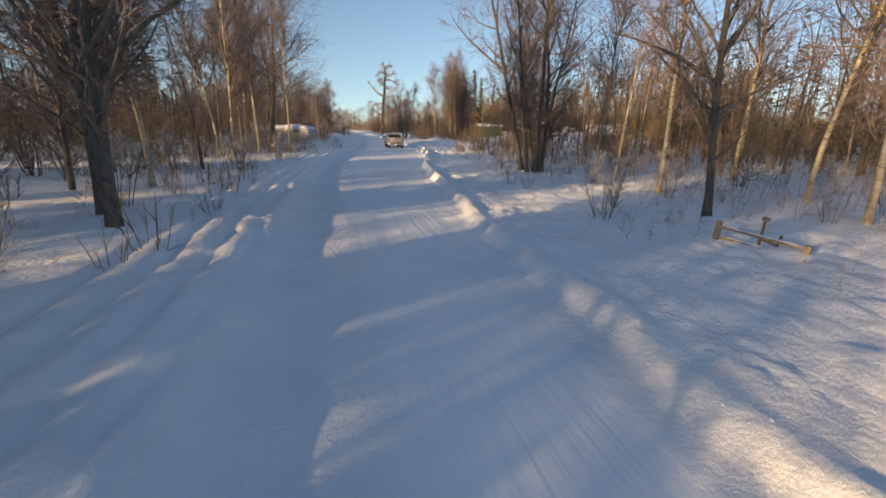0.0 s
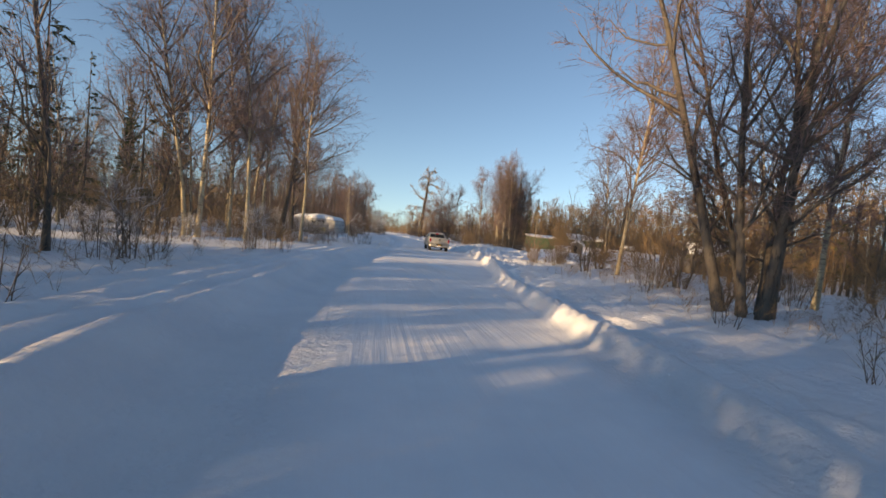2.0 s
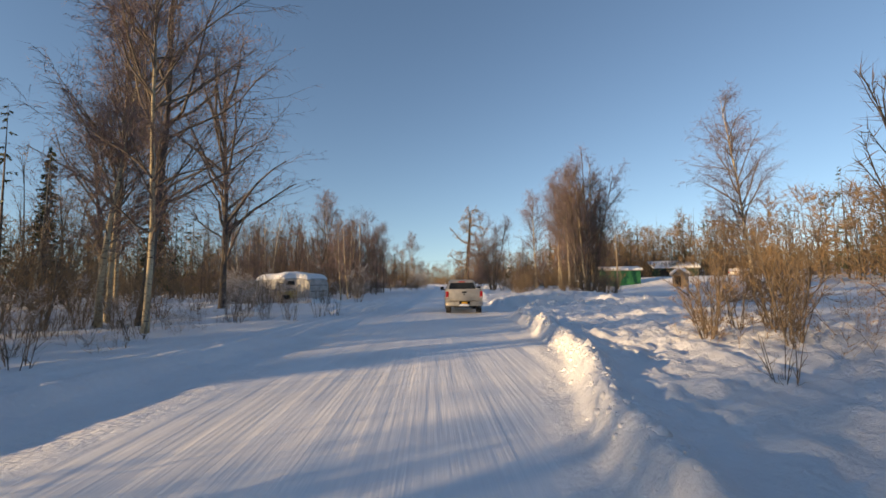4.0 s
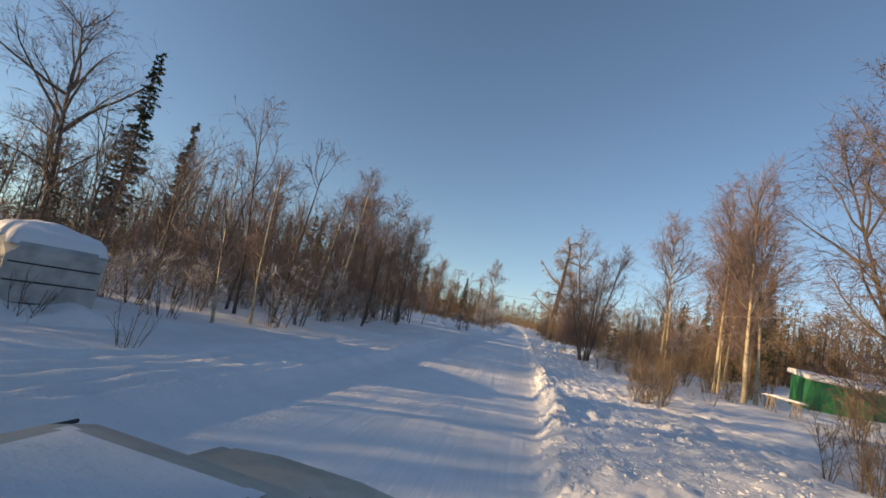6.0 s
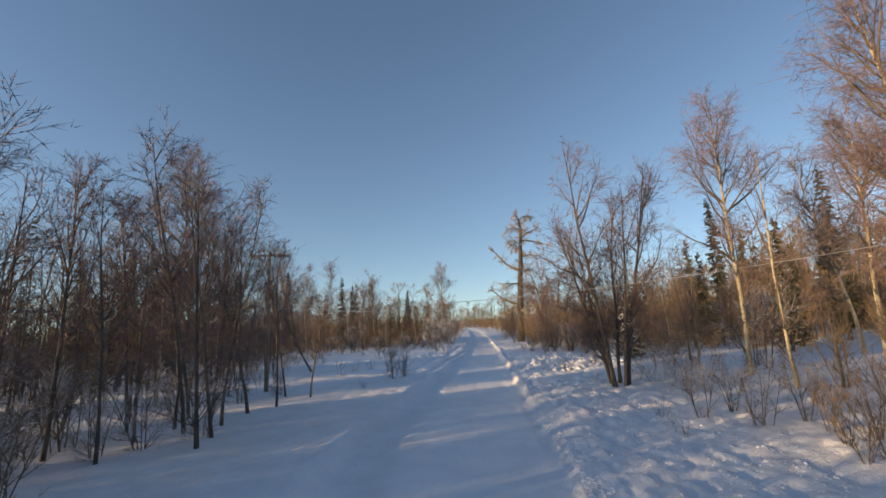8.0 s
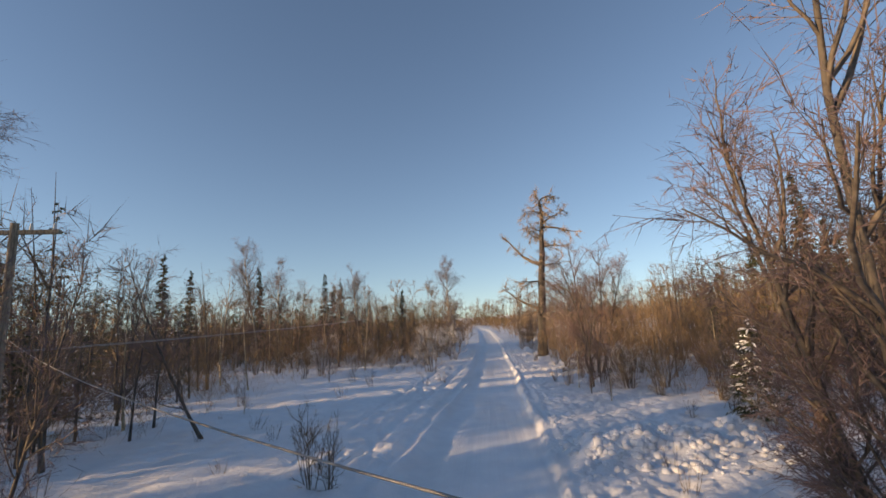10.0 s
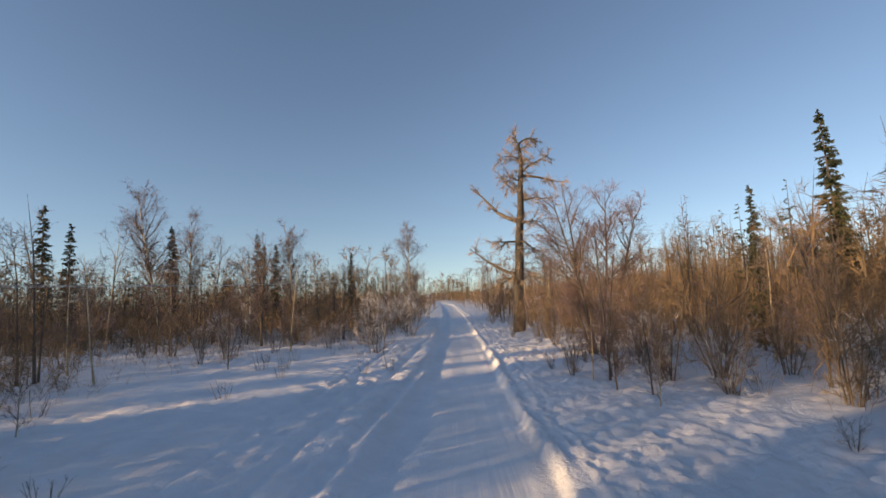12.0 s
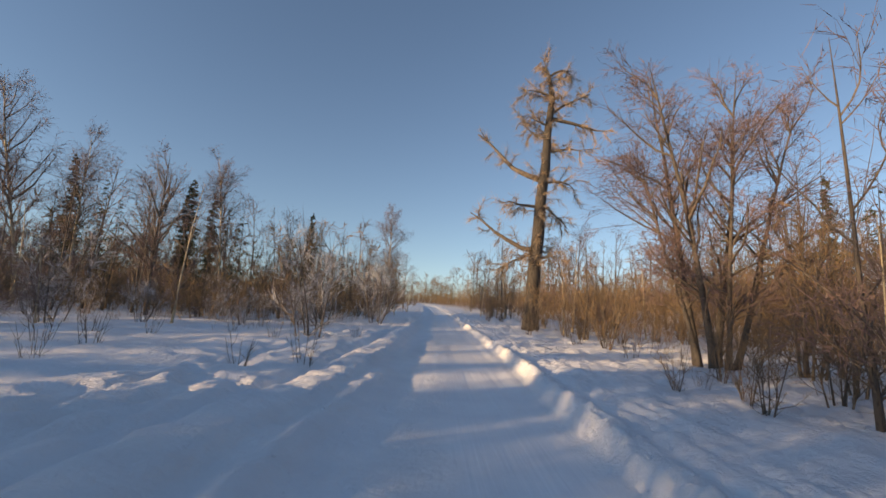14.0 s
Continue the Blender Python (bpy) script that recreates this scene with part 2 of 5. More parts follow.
    tall = (0.36 + 0.13 * vnoise(y / 4.5, y * 0 + 5, 0) + 0.06 * vnoise(y / 2.1, y * 0 + 2, 1)) * gap * (0.66 + 0.44 * step(28, 46, y) - 0.4 * step(104, 118, y))
    off = x - xr - 0.02
    wide = np.where(off < 0, 0.2, 0.34) * (1 + 0.25 * step(34, 50, y) - 0.3 * step(100, 112, y))
    h = h + np.maximum(0, tall * lump) * np.exp(-(off / wide) ** 2) * (1 - step(150, 260, y))
    h = h + (0.10 + 0.05 * vnoise(y / 3.3, y * 0, 5)) * np.maximum(0, lump) * np.exp(-((xl - 0.45 - x) / 0.4) ** 2)
    # pile at the end of the ploughed turn-out
    crest = np.exp(-((y - 116.6 - 0.6 * vnoise(x / 3, x * 0, 1)) / 1.3) ** 2) * step(12.2, 13.6, x) * (1 - step(19, 22, x))
    h = h + crest * (0.75 + 0.35 * vnoise(x / 0.9, y / 0.9, 2) + 0.2 * vnoise(x / 0.4, y / 0.4, 0))
    # distant wooded rise
    h = h + 7.0 * step(45, 190, x - 6) * step(60, 260, y)
    return h


def ground_z(x, y):
    return float(ground_height(np.array([x]), np.array([y]))[0])


def mesh_from(name, verts, faces, mats=(), index=None, smooth=True):
    """A mesh from an array of vertices and lists of face arrays (one array per corner count)."""
    me = bpy.data.meshes.new(name)
    faces = [np.asarray(f, np.int32) for f in faces if len(f)]
    loops = np.concatenate([f.ravel() for f in faces])
    sizes = np.concatenate([np.full(len(f), f.shape[1], np.int32) for f in faces])
    me.vertices.add(len(verts))
    me.vertices.foreach_set("co", np.asarray(verts, np.float32).ravel())
    me.loops.add(len(loops))
    me.loops.foreach_set("vertex_index", loops)
    me.polygons.add(len(sizes))
    me.polygons.foreach_set("loop_start", np.r_[0, np.cumsum(sizes)[:-1]].astype(np.int32))
    if index is not None:
        me.polygons.foreach_set("material_index", np.asarray(index, np.int32))
    me.polygons.foreach_set("use_smooth", np.full(len(sizes), smooth))
    for m in mats:
        me.materials.append(m)
    me.update(calc_edges=True)
    return me


def build_ground():
    # columns run along the plough ridge, closest together at its crest
    side = np.r_[-2500, -1500, -900, -500, -300, -200, np.arange(-140, -40, 8), np.arange(-40, -20, 1.2), np.arange(-20, -10.2, 0.33), np.arange(-10.2, -0.75, 0.13),
                 np.arange(-0.75, 1.2, 0.065), np.arange(1.2, 8.5, 0.13), np.arange(8.5, 14, 0.3), np.arange(14, 40, 0.9), np.arange(40, 150, 7), 160, 200, 300, 500, 900, 1500, 2500]
    gy = np.r_[-600, -300, -120, -60, np.arange(-40, 0, 3), np.arange(0, 152, 0.145), np.arange(152, 200, 1.0),
               np.arange(200, 330, 5), 350, 400, 500, 700, 1000, 1500, 2500, 3500]
    ss, yy = np.meshgrid(side, gy)
    xx = ss + smooth_table(np.minimum(yy, 330), EDGE_R) * (1 - step(40, 170, np.abs(ss)))
    zz = ground_height(xx, yy)
    nx, ny = len(side), len(gy)
    i = np.arange(nx * ny).reshape(ny, nx)
    quads = np.stack([i[:-1, :-1], i[:-1, 1:], i[1:, 1:], i[1:, :-1]], -1).reshape(-1, 4)
    me = mesh_from("ground", np.stack([xx, yy, zz], -1).reshape(-1, 3), [quads], [SNOW])
    xl, xr = smooth_table(yy, EDGE_L), smooth_table(yy, EDGE_R)
    worn = step(1.2, 2.2, xx - xl) * (1 - step(-1.0, -0.4, xx - xr))
    me.attributes.new("worn", "FLOAT", "POINT").data.foreach_set("value", worn.ravel().astype(np.float32))
    ob = new("ground", me)
    return tagged(ob, "deep snow with a ploughed and grooved winter road", "ground", kind="structure")


ground = build_ground()

# ---- trees ----
RNG = np.random.RandomState(7)


def unit(v):
    return v / np.maximum(np.linalg.norm(v, axis=-1, keepdims=True), 1e-9)


def tubes(points, radii, sides):
    """Tapered tubes round many lines at once: points (n, k, 3), radii (n, k)."""
    n, k, _ = points.shape
    run = unit(points[:, -1] - points[:, 0])
    ref = np.where(np.abs(run[:, 2:3]) > 0.8, [[1.0, 0, 0]], [[0, 0, 1.0]])
    a = unit(np.cross(run, ref))
    b = np.cross(run, a)
    w = np.arange(sides) * 2 * np.pi / sides
    ring = a[:, None, :] * np.cos(w)[None, :, None] + b[:, None, :] * np.sin(w)[None, :, None]
    v = points[:, :, None, :] + radii[:, :, None, None] * ring[:, None, :, :]
    i = np.arange(n * k * sides).reshape(n, k, sides)
    j = np.roll(i, -1, axis=2)
    q = np.stack([i[:, :-1], j[:, :-1], j[:, 1:], i[:, 1:]], -1).reshape(-1, 4)
    return v.reshape(-1, 3), q


def needles_of(points, tips, width):
    """Three-sided spikes from points to tips."""
    n = len(points)
    run = unit(tips - points)
    ref = np.where(np.abs(run[:, 2:3]) > 0.8, [[1.0, 0, 0]], [[0, 0, 1.0]])
    a = unit(np.cross(run, ref))
    b = np.cross(run, a)
    w = np.arange(3) * 2 * np.pi / 3
    ring = points[:, None] + np.reshape(width, (-1, 1, 1)) * (a[:, None] * np.cos(w)[None, :, None] + b[:, None] * np.sin(w)[None, :, None])
    v = np.concatenate([ring, tips[:, None]], 1).reshape(-1, 3)
    i = np.arange(n)[:, None] * 4
    t = np.concatenate([np.c_[i, i + 1, i + 3], np.c_[i + 1, i + 2, i + 3], np.c_[i + 2, i, i + 3]])
    return v, t


def blades_of(points, tips, width, rng):
    """One sliver per twig, turned at random: for twigs far thinner than the eye can part."""
    n = len(points)
    side = unit(np.cross(tips - points, rng.normal(size=(n, 3)))) * np.reshape(width, (-1, 1))
    v = np.stack([points - side, points + side, tips], 1).reshape(-1, 3)
    return v, np.arange(3 * n).reshape(n, 3)


class Heap:
    """Collects tubes and spikes into one mesh."""

    def __init__(self):
        self.v, self.q, self.t, self.n, self.qm, self.tm = [], [], [], 0, [], []

    def add(self, v, f, slot=0):
        (self.q if f.shape[1] == 4 else self.t).append(f + self.n)
        (self.qm if f.shape[1] == 4 else self.tm).append(np.full(len(f), slot))
        self.v.append(v)
        self.n += len(v)

    def mesh(self, name, mats):
        return mesh_from(name, np.concatenate(self.v), [np.concatenate(x) for x in (self.q, self.t) if x], mats,
                         np.concatenate(self.qm + self.tm))


def lines(start, way, length, k, lift, wobble, rng):
    """Curved lines: lift bends them towards the sky (or, below nought, the ground)."""
    n = len(start)
    pts = np.empty((n, k, 3))
    pts[:, 0] = start
    d = unit(way)
    for s in range(1, k):
        d = unit(d + np.reshape(lift, (-1, 1)) * [[0, 0, 1.0]] / (k - 1) + wobble * rng.normal(size=(n, 3)) / math.sqrt(k - 1))
        pts[:, s] = pts[:, s - 1] + d * np.reshape(length, (-1, 1)) / (k - 1)
    return pts


def along(pts, at):
    """Places and ways at the parts at (n, m) of lines (n, k, 3)."""
    n, k, _ = pts.shape
    f = at * (k - 1)
    i = np.minimum(f.astype(int), k - 2)
    w = (f - i)[..., None]
    r = np.arange(n)[:, None]
    a, b = pts[r, i], pts[r, i + 1]
    return a * (1 - w) + b * w, unit(b - a)


def spread(way, angle, rng):
    """Ways that lean from the given ones by angle, to any side."""
    ref = rng.normal(size=way.shape)
    side = unit(np.cross(way, ref))
    return way * np.cos(angle)[..., None] + side * np.sin(angle)[..., None]


def broadleaf(height, limbs, subs, twigs, rng, stems=1, heading=None, bare=0.3, girth=0.0075, slim=0.26, weep=-0.5, lean=0.05, rise=(0.35, 0.8), twig_len=1.2,
              twig_w=0.007, wobble=0.08, rings=11, sides=8, forks=True, fine=True, pull=(0, 0, 0), lift=0.55, pairs=True, stout=1.0):
    """A bare winter tree: one heap for the stems and one for limbs and twigs."""
    trunk, crown = Heap(), Heap()
    for s in range(stems):
        h = height * (1 if s == 0 else rng.uniform(0.65, 0.97))
        turn = rng.uniform(0, 2 * np.pi) if heading is None else heading
        tilt = lean if stems == 1 else rng.uniform(0.08, 0.28)
        base = np.array([[math.cos(turn), math.sin(turn), 0]]) * (0 if stems == 1 else rng.uniform(0.1, 0.35))
        way = np.array([[math.cos(turn) * tilt, math.sin(turn) * tilt, 1.0]])
        stem = lines(base - [[0, 0, 0.4]], way, np.array([h + 0.4]), rings, np.array([0.15]), wobble, rng)
        r0 = h * girth * (1 if stems == 1 else 0.8)
        part_at = np.linspace(0, 1, rings)
        rad = r0 * (1 - part_at) ** 0.8 + 0.008 + 0.45 * r0 * np.exp(-part_at * 22)
        trunk.add(*tubes(stem, rad[None], sides))
        m = max(3, int(limbs * (1 if s == 0 else 0.8)))
        at = bare + (0.93 - bare) * np.sort(rng.uniform(0, 1, m)) ** 1.2
        p, w = along(stem, at[None])
        p, w = p[0], w[0]
        rel = (at - bare) / (1 - bare)
        size = h * slim * (0.2 + 0.9 * np.maximum(0, 1 - rel ** 2) ** 0.7 * np.minimum(1, 0.5 + rel * 1.6)) * rng.uniform(0.6, 1.2, m)
        ways = spread(w, rng.uniform(*rise, m) * (1.15 - 0.4 * rel), rng)
        ways = unit(ways + np.array([pull]) * rng.uniform(0.3, 1.0, (m, 1)))
        nb = 6 if forks else 3
        big = lines(p, ways, size, nb, lift * rng.uniform(0.2, 1.0, m), 0.32, rng)
        r1 = (0.008 + 0.011 * size) * stout
        if fine:
            crown.add(*tubes(big, r1[:, None] * np.linspace(1, 0.25, nb)[None], 4 if forks and sides > 5 else 3), 0)
        else:
            crown.add(*blades_of(big[:, 0], big[:, -1], r1 * 1.4, rng), 0)
        both = along(big, np.tile(np.linspace(0.25, 1, 4), (m, 1)))[0]
        if forks:
            at2 = rng.uniform(0.12, 1.0, (m, subs))
            p2, w2 = along(big, at2)
            size2 = (0.55 * size[:, None] * (1.15 - at2 * 0.65) * rng.uniform(0.6, 1.2, at2.shape)).ravel() + 0.25
            ways2 = spread(w2.reshape(-1, 3), rng.uniform(0.35, 0.9, m * subs), rng)
            mid = lines(p2.reshape(-1, 3), ways2, size2, 4, rng.uniform(-0.1, 0.5, m * subs), 0.2, rng)
            crown.add(*tubes(mid[:, (0, 2, 3)], (0.004 + 0.004 * size2)[:, None] * np.array([[1, 0.6, 0.4]]), 3), 0)
            both = np.concatenate([mid, both])
        span = np.linalg.norm(both[:, -1] - both[:, 0], axis=1)
        if forks:
            # branchlets, and short twigs along them
            few = max(3, twigs // 5)
            at3 = rng.uniform(0.15, 1.0, (len(both), few))
            p3, w3 = along(both, at3)
            p3, w3 = p3.reshape(-1, 3), spread(w3.reshape(-1, 3), rng.uniform(0.3, 0.8, at3.size), rng)
            ln = twig_len * rng.uniform(0.45, 1.1, len(p3)) * np.repeat(np.clip(span / np.percentile(span, 75), 0.35, 1.2), few)
            kept = rng.uniform(0, 1, len(p3)) < 0.88
            p3, w3, ln = p3[kept], w3[kept], ln[kept]
            w3 = unit(w3 + weep * np.array([[0, 0, 1.0]]) * rng.uniform(0, 0.6, (len(w3), 1)))
            spray = lines(p3, w3, ln, 3, np.full(len(p3), weep * 0.8), 0.2, rng)
            crown.add(*blades_of(spray[:, 0], spray[:, 1], np.full(len(p3), twig_w * 1.25), rng), 1)
            crown.add(*blades_of((spray[:, 0] + spray[:, 1]) / 2, spray[:, 2], np.full(len(p3), twig_w * 1.1), rng), 1)
            many = 4 if pairs else 3
            p4, w4 = along(spray, rng.uniform(0.1, 1.0, (len(p3), many)))
            p4, w4 = p4.reshape(-1, 3), spread(w4.reshape(-1, 3), rng.uniform(0.3, 0.9, len(p3) * many), rng)
            w4 = unit(w4 + [[0, 0, weep * 0.5]])
            crown.add(*blades_of(p4, p4 + w4 * (np.repeat(ln, many) * rng.uniform(0.3, 0.65, len(p4)))[:, None], np.full(len(p4), twig_w * 0.9), rng), 1)
            continue
        at3 = rng.uniform(0.05, 1.0, (len(both), twigs))
        p3, w3 = along(both, at3)
        kept = (rng.uniform(0, 1, at3.shape) < np.clip(0.25 + span / np.percentile(span, 80), 0, 1)[:, None]).ravel()
        p3, w3 = p3.reshape(-1, 3), spread(w3.reshape(-1, 3), rng.uniform(0.3, 0.95, at3.size), rng)
        p3, w3 = p3[kept], w3[kept]
        w3 = unit(w3 + weep * np.array([[0, 0, 1.0]]) * rng.uniform(0, 1, (len(w3), 1)))
        ln = twig_len * rng.uniform(0.35, 1.1, len(p3)) * (0.4 + 0.6 * np.clip(h / 14, 0.3, 1))
        ln = ln * np.repeat(np.clip(0.2 + 0.8 * span / np.percentile(span, 80), 0.3, 1.25), twigs)[kept]
        knee = p3 + w3 * (ln * 0.5)[:, None]
        tip = knee + unit(w3 + [[0, 0, 0.6 * weep]] + rng.normal(size=w3.shape) * 0.25) * (ln * 0.55)[:, None]
        crown.add(*blades_of(p3, tip, np.full(len(p3), twig_w), rng), 1)
        if fine and pairs:
            side = knee + unit(w3 + rng.normal(size=w3.shape) * 0.6) * (ln * 0.45)[:, None]
            crown.add(*blades_of((p3 + knee) / 2, side, np.full(len(p3), twig_w * 0.8), rng), 1)
    return trunk, crown


def spruce(height, rng, dense=1.0, slim=0.13, snowy=False, sprays=20, plain=False):
    """A narrow northern spruce: trunk, drooping boughs, needle sprays."""
    trunk, crown, snow = Heap(), Heap(), Heap()
    nk = 4 if plain else 10
    stem = lines(np.array([[0, 0, -0.3]]), np.array([[0, 0, 1.0]]), np.array([height + 0.3]), nk, np.array([0.0]), 0.02, rng)
    trunk.add(*tubes(stem, (height * 0.011 * (1 - np.linspace(0, 1, nk)) + 0.01)[None], 3 if plain else 7))
    m = int(height * 11 * dense)
    at = 0.08 + 0.91 * np.sort(rng.uniform(0, 1, m)) ** 0.9
    p, w = along(stem, at[None])
    p, w = p[0], w[0]
    size = height * slim * (1.02 - at) ** 0.75 * rng.uniform(0.55, 1.15, m) + 0.12
    ways = spread(w, rng.uniform(1.45, 1.95, m), rng)
    bough = lines(p, ways, size, 5, rng.uniform(-0.4, 0.35, m), 0.06, rng)
    if not plain:
        crown.add(*tubes(bough[:, ::2], (0.008 + 0.012 * size)[:, None] * np.linspace(1, 0.3, 3)[None], 3), 1)
    k = sprays
    at2 = rng.uniform(0.12, 1.0, (m, k))
    p2, w2 = along(bough, at2)
    p2 = p2.reshape(-1, 3)
    w2 = spread(w2.reshape(-1, 3), rng.uniform(0.4, 1.1, m * k), rng)
    ln = (0.10 + 0.28 * np.repeat(size, k) * (1.1 - at2.ravel() * 0.5)) * rng.uniform(0.7, 1.2, m * k)
    tip = p2 + unit(w2 + [[0, 0, -0.35]]) * ln[:, None]
    crown.add(*blades_of(p2, tip, 0.05 + 0.06 * ln, rng), 0)
    if snowy:
        at3 = rng.uniform(0.3, 1.0, (m, 5))
        p3, w3 = along(bough, at3)
        p3, w3 = p3.reshape(-1, 3), w3.reshape(-1, 3)
        pad = 0.11 * rng.uniform(0.4, 1.2, len(p3))
        ln3 = np.stack([p3 - w3 * pad[:, None], p3 + [[0, 0, 0.05]], p3 + w3 * pad[:, None]], 1)
        snow.add(*tubes(ln3, np.stack([pad * 0.15, pad * 0.5, pad * 0.1], 1), 5), 0)
    return trunk, crown, snow


def tree_thing(name, label, heaps, mats, category="tree", group=""):
    """An empty at the foot with trunk and crown under it."""
    thing = tagged(new(name), label, category, group)
    for (part_name, heap, ms) in zip(("trunk", "crown", "snow"), heaps, mats):
        if heap.n:
            ob = new(part_name, heap.mesh(part_name, ms))
            ob.parent = thing
            if part_name == "snow":
                tagged(ob, "pads of snow on the boughs", kind="stuff")
    return thing


GROUPS = {}


def plant(kind, x, y, turn=0.0, scale=1.0, tall=1.0, tilt=(0, 0), label=""):
    """Sets a tree of that kind on the ground; the first use of a template moves the template itself."""
    z = ground_z(x, y)
    m = Matrix.Translation((x, y, z - 0.05)) @ Euler((tilt[0], tilt[1], turn)).to_matrix().to_4x4()
    make, used = GROUPS[kind]
    if not used:
        ob = make
        ob.scale = (scale, scale, scale * tall)
        ob.matrix_basis = m @ Matrix.Diagonal((scale, scale, scale * tall, 1))
        GROUPS[kind] = (make, True)
    else:
        ob = copy_thing(make, m)
        ob.scale = (scale, scale, scale * tall)
    if label:
        ob["label"] = label
    return ob


def stemmed(name, label, stems, mats, group, category="tree", splay=(0.1, 0.42), foot=(0.08, 0.3), **kw):
    """A clump: each stem is a part of its own, all the twigs one crown."""
    thing = tagged(new(name), label, category, group)
    whole = Heap()
    for k in range(stems):
        a = 2 * math.pi * k / stems + RNG.uniform(-0.3, 0.3)
        trunk, crown = broadleaf(rng=RNG, heading=RNG.normal(0, 0.5), lean=RNG.uniform(*splay), **{**kw, "height": kw["height"] * (1 if k == 0 else RNG.uniform(0.65, 0.97))})
        turn = Matrix.Rotation(a, 3, "Z")
        spin = np.array(turn)
        at = np.array([math.cos(a), math.sin(a), 0]) * RNG.uniform(*foot)
        trunk.v = [v @ spin.T + at for v in trunk.v]
        ob = new("trunk", trunk.mesh("trunk", [mats[0]]))
        ob.parent = thing
        for v, q in ((np.concatenate(crown.v), crown),):
            n0 = whole.n
            whole.v.append(v @ spin.T + at)
            whole.n += len(v)
            whole.q += [f + n0 for f in q.q]
            whole.qm += q.qm
            whole.t += [f + n0 for f in q.t]
            whole.tm += q.tm
    ob = new("crown", whole.mesh("crown", list(mats[1:])))
    ob.parent = thing
    return thing


def kinds():
    r = RNG
    for k in range(4):
        GROUPS["birch%d" % k] = (tree_thing("birch_tree", "tall bare birch with pale bark and reddish twigs",
            broadleaf(15, 42, 7, 40, r, bare=0.2, slim=0.23, rise=(0.45, 0.95), lift=0.85, twig_len=0.95, weep=-0.4, twig_w=0.0078, stout=1.2, lean=0.03), ([BIRCH], [LIMB, TWIG]), group="roadside birches"), False)
    for k in range(2):
        GROUPS["grove%d" % k] = (stemmed("birch_clump", "multi-stemmed bare dark birch clump in the snow", 6, (DARK_BARK, LIMB, TWIG), "birch clumps",
            splay=(0.05, 0.27), foot=(0.25, 0.7),
            height=15, limbs=20, subs=7, twigs=35, bare=0.16, slim=0.26, girth=0.009, rise=(0.4, 0.9), lift=0.8, twig_len=0.95, weep=-0.3, twig_w=0.0085, stout=1.3), False)
    for k in range(2):
        GROUPS["dark%d" % k] = (tree_thing("poplar_tree", "spreading bare dark-barked tree with crooked limbs",
            broadleaf(14, 28, 10, 25, r, stout=1.6, twig_w=0.0105, twig_len=1.0, bare=0.16, slim=0.36, girth=0.0115, rise=(0.5, 1.05), weep=-0.3, wobble=0.12), ([DARK_BARK], [LIMB, TWIG]), group="dark roadside trees"), False)
    for k in range(4):
        GROUPS["mid%d" % k] = (tree_thing("young_birch", "slender young birch, bare and brown-twigged",
            broadleaf(10, 18, 4, 20, r, bare=0.1, slim=0.3, rise=(0.4, 0.95), lift=0.75, twig_w=0.0105, pairs=False, twig_len=1.15, sides=5, rings=7, weep=-0.15), ([DARK_BARK if k % 2 else BIRCH], [LIMB, TWIG]), group="young woodland birches"), False)
    for k in range(2):
        GROUPS["slender%d" % k] = (tree_thing("slender_tree", "thin dark tree, bare to half its height",
            broadleaf(10, 20, 5, 25, r, bare=0.27, slim=0.23, girth=0.0062, rise=(0.4, 0.9), lift=0.8, twig_w=0.0095, pairs=False, twig_len=0.9, sides=6, rings=9, weep=-0.2, wobble=0.1), ([DARK_BARK], [LIMB, TWIG]), group="thin roadside trees"), False)
    for k in range(4):
        GROUPS["thicket%d" % k] = (stemmed("willow_thicket", "bare multi-stemmed willow and alder thicket", 6, (LIMB, LIMB, BRUSH), "roadside thickets",
            height=6, limbs=10, subs=0, twigs=10, bare=0.08, slim=0.36, girth=0.006, rise=(0.35, 0.95), weep=-0.05, twig_len=1.35, twig_w=0.01, sides=4, rings=5, forks=False), False)
    for k in range(3):
        GROUPS["shrub%d" % k] = (stemmed("shrub", "low bare shrub poking through the snow", 6, (LIMB, LIMB, BRUSH), "shrubs in the snow", "shrub",
            height=1.6, limbs=4, subs=0, twigs=2, bare=0.12, slim=0.4, girth=0.006, weep=0.2, twig_len=0.8, twig_w=0.004, sides=3, rings=4, forks=False), False)
    for k in range(3):
        GROUPS["frosty%d" % k] = (stemmed("frosted_bush", "bare bush with snow and rime on its twigs", 5, (LIMB, LIMB, FROST), "frosted bushes", "bush",
            height=3, limbs=8, subs=0, twigs=11, bare=0.1, slim=0.42, girth=0.007, rise=(0.4, 1.1), weep=-0.1, twig_len=1.5, twig_w=0.009, sides=4, rings=5, forks=False), False)
    GROUPS["leaning0"] = (tree_thing("leaning_birch", "old birch whose long limbs arch over the road", broadleaf(17, 24, 14, 20, r, stout=0.95, bare=0.22, slim=0.38, girth=0.012, rise=(0.45, 0.95),
        weep=-0.45, lift=0.15, wobble=0.05, pull=(0.5, 0.1, 0.15), twig_len=1.2, twig_w=0.0065), ([DARK_BARK], [LIMB, TWIG])), False)
    for k in range(3):
        GROUPS["spruce%d" % k] = (tree_thing("spruce_tree", "narrow dark green spruce", spruce(14, r, 1.5, 0.1)[:2], ([DARK_BARK], [NEEDLES, LIMB]), group="spruces"), False)
    GROUPS["snowspruce0"] = (tree_thing("spruce_tree", "small spruce laden with snow beside the road", spruce(4.6, r, 1.8, 0.3, True),
        ([DARK_BARK], [NEEDLES, LIMB], [SNOW])), False)


kinds()
PLACED = []


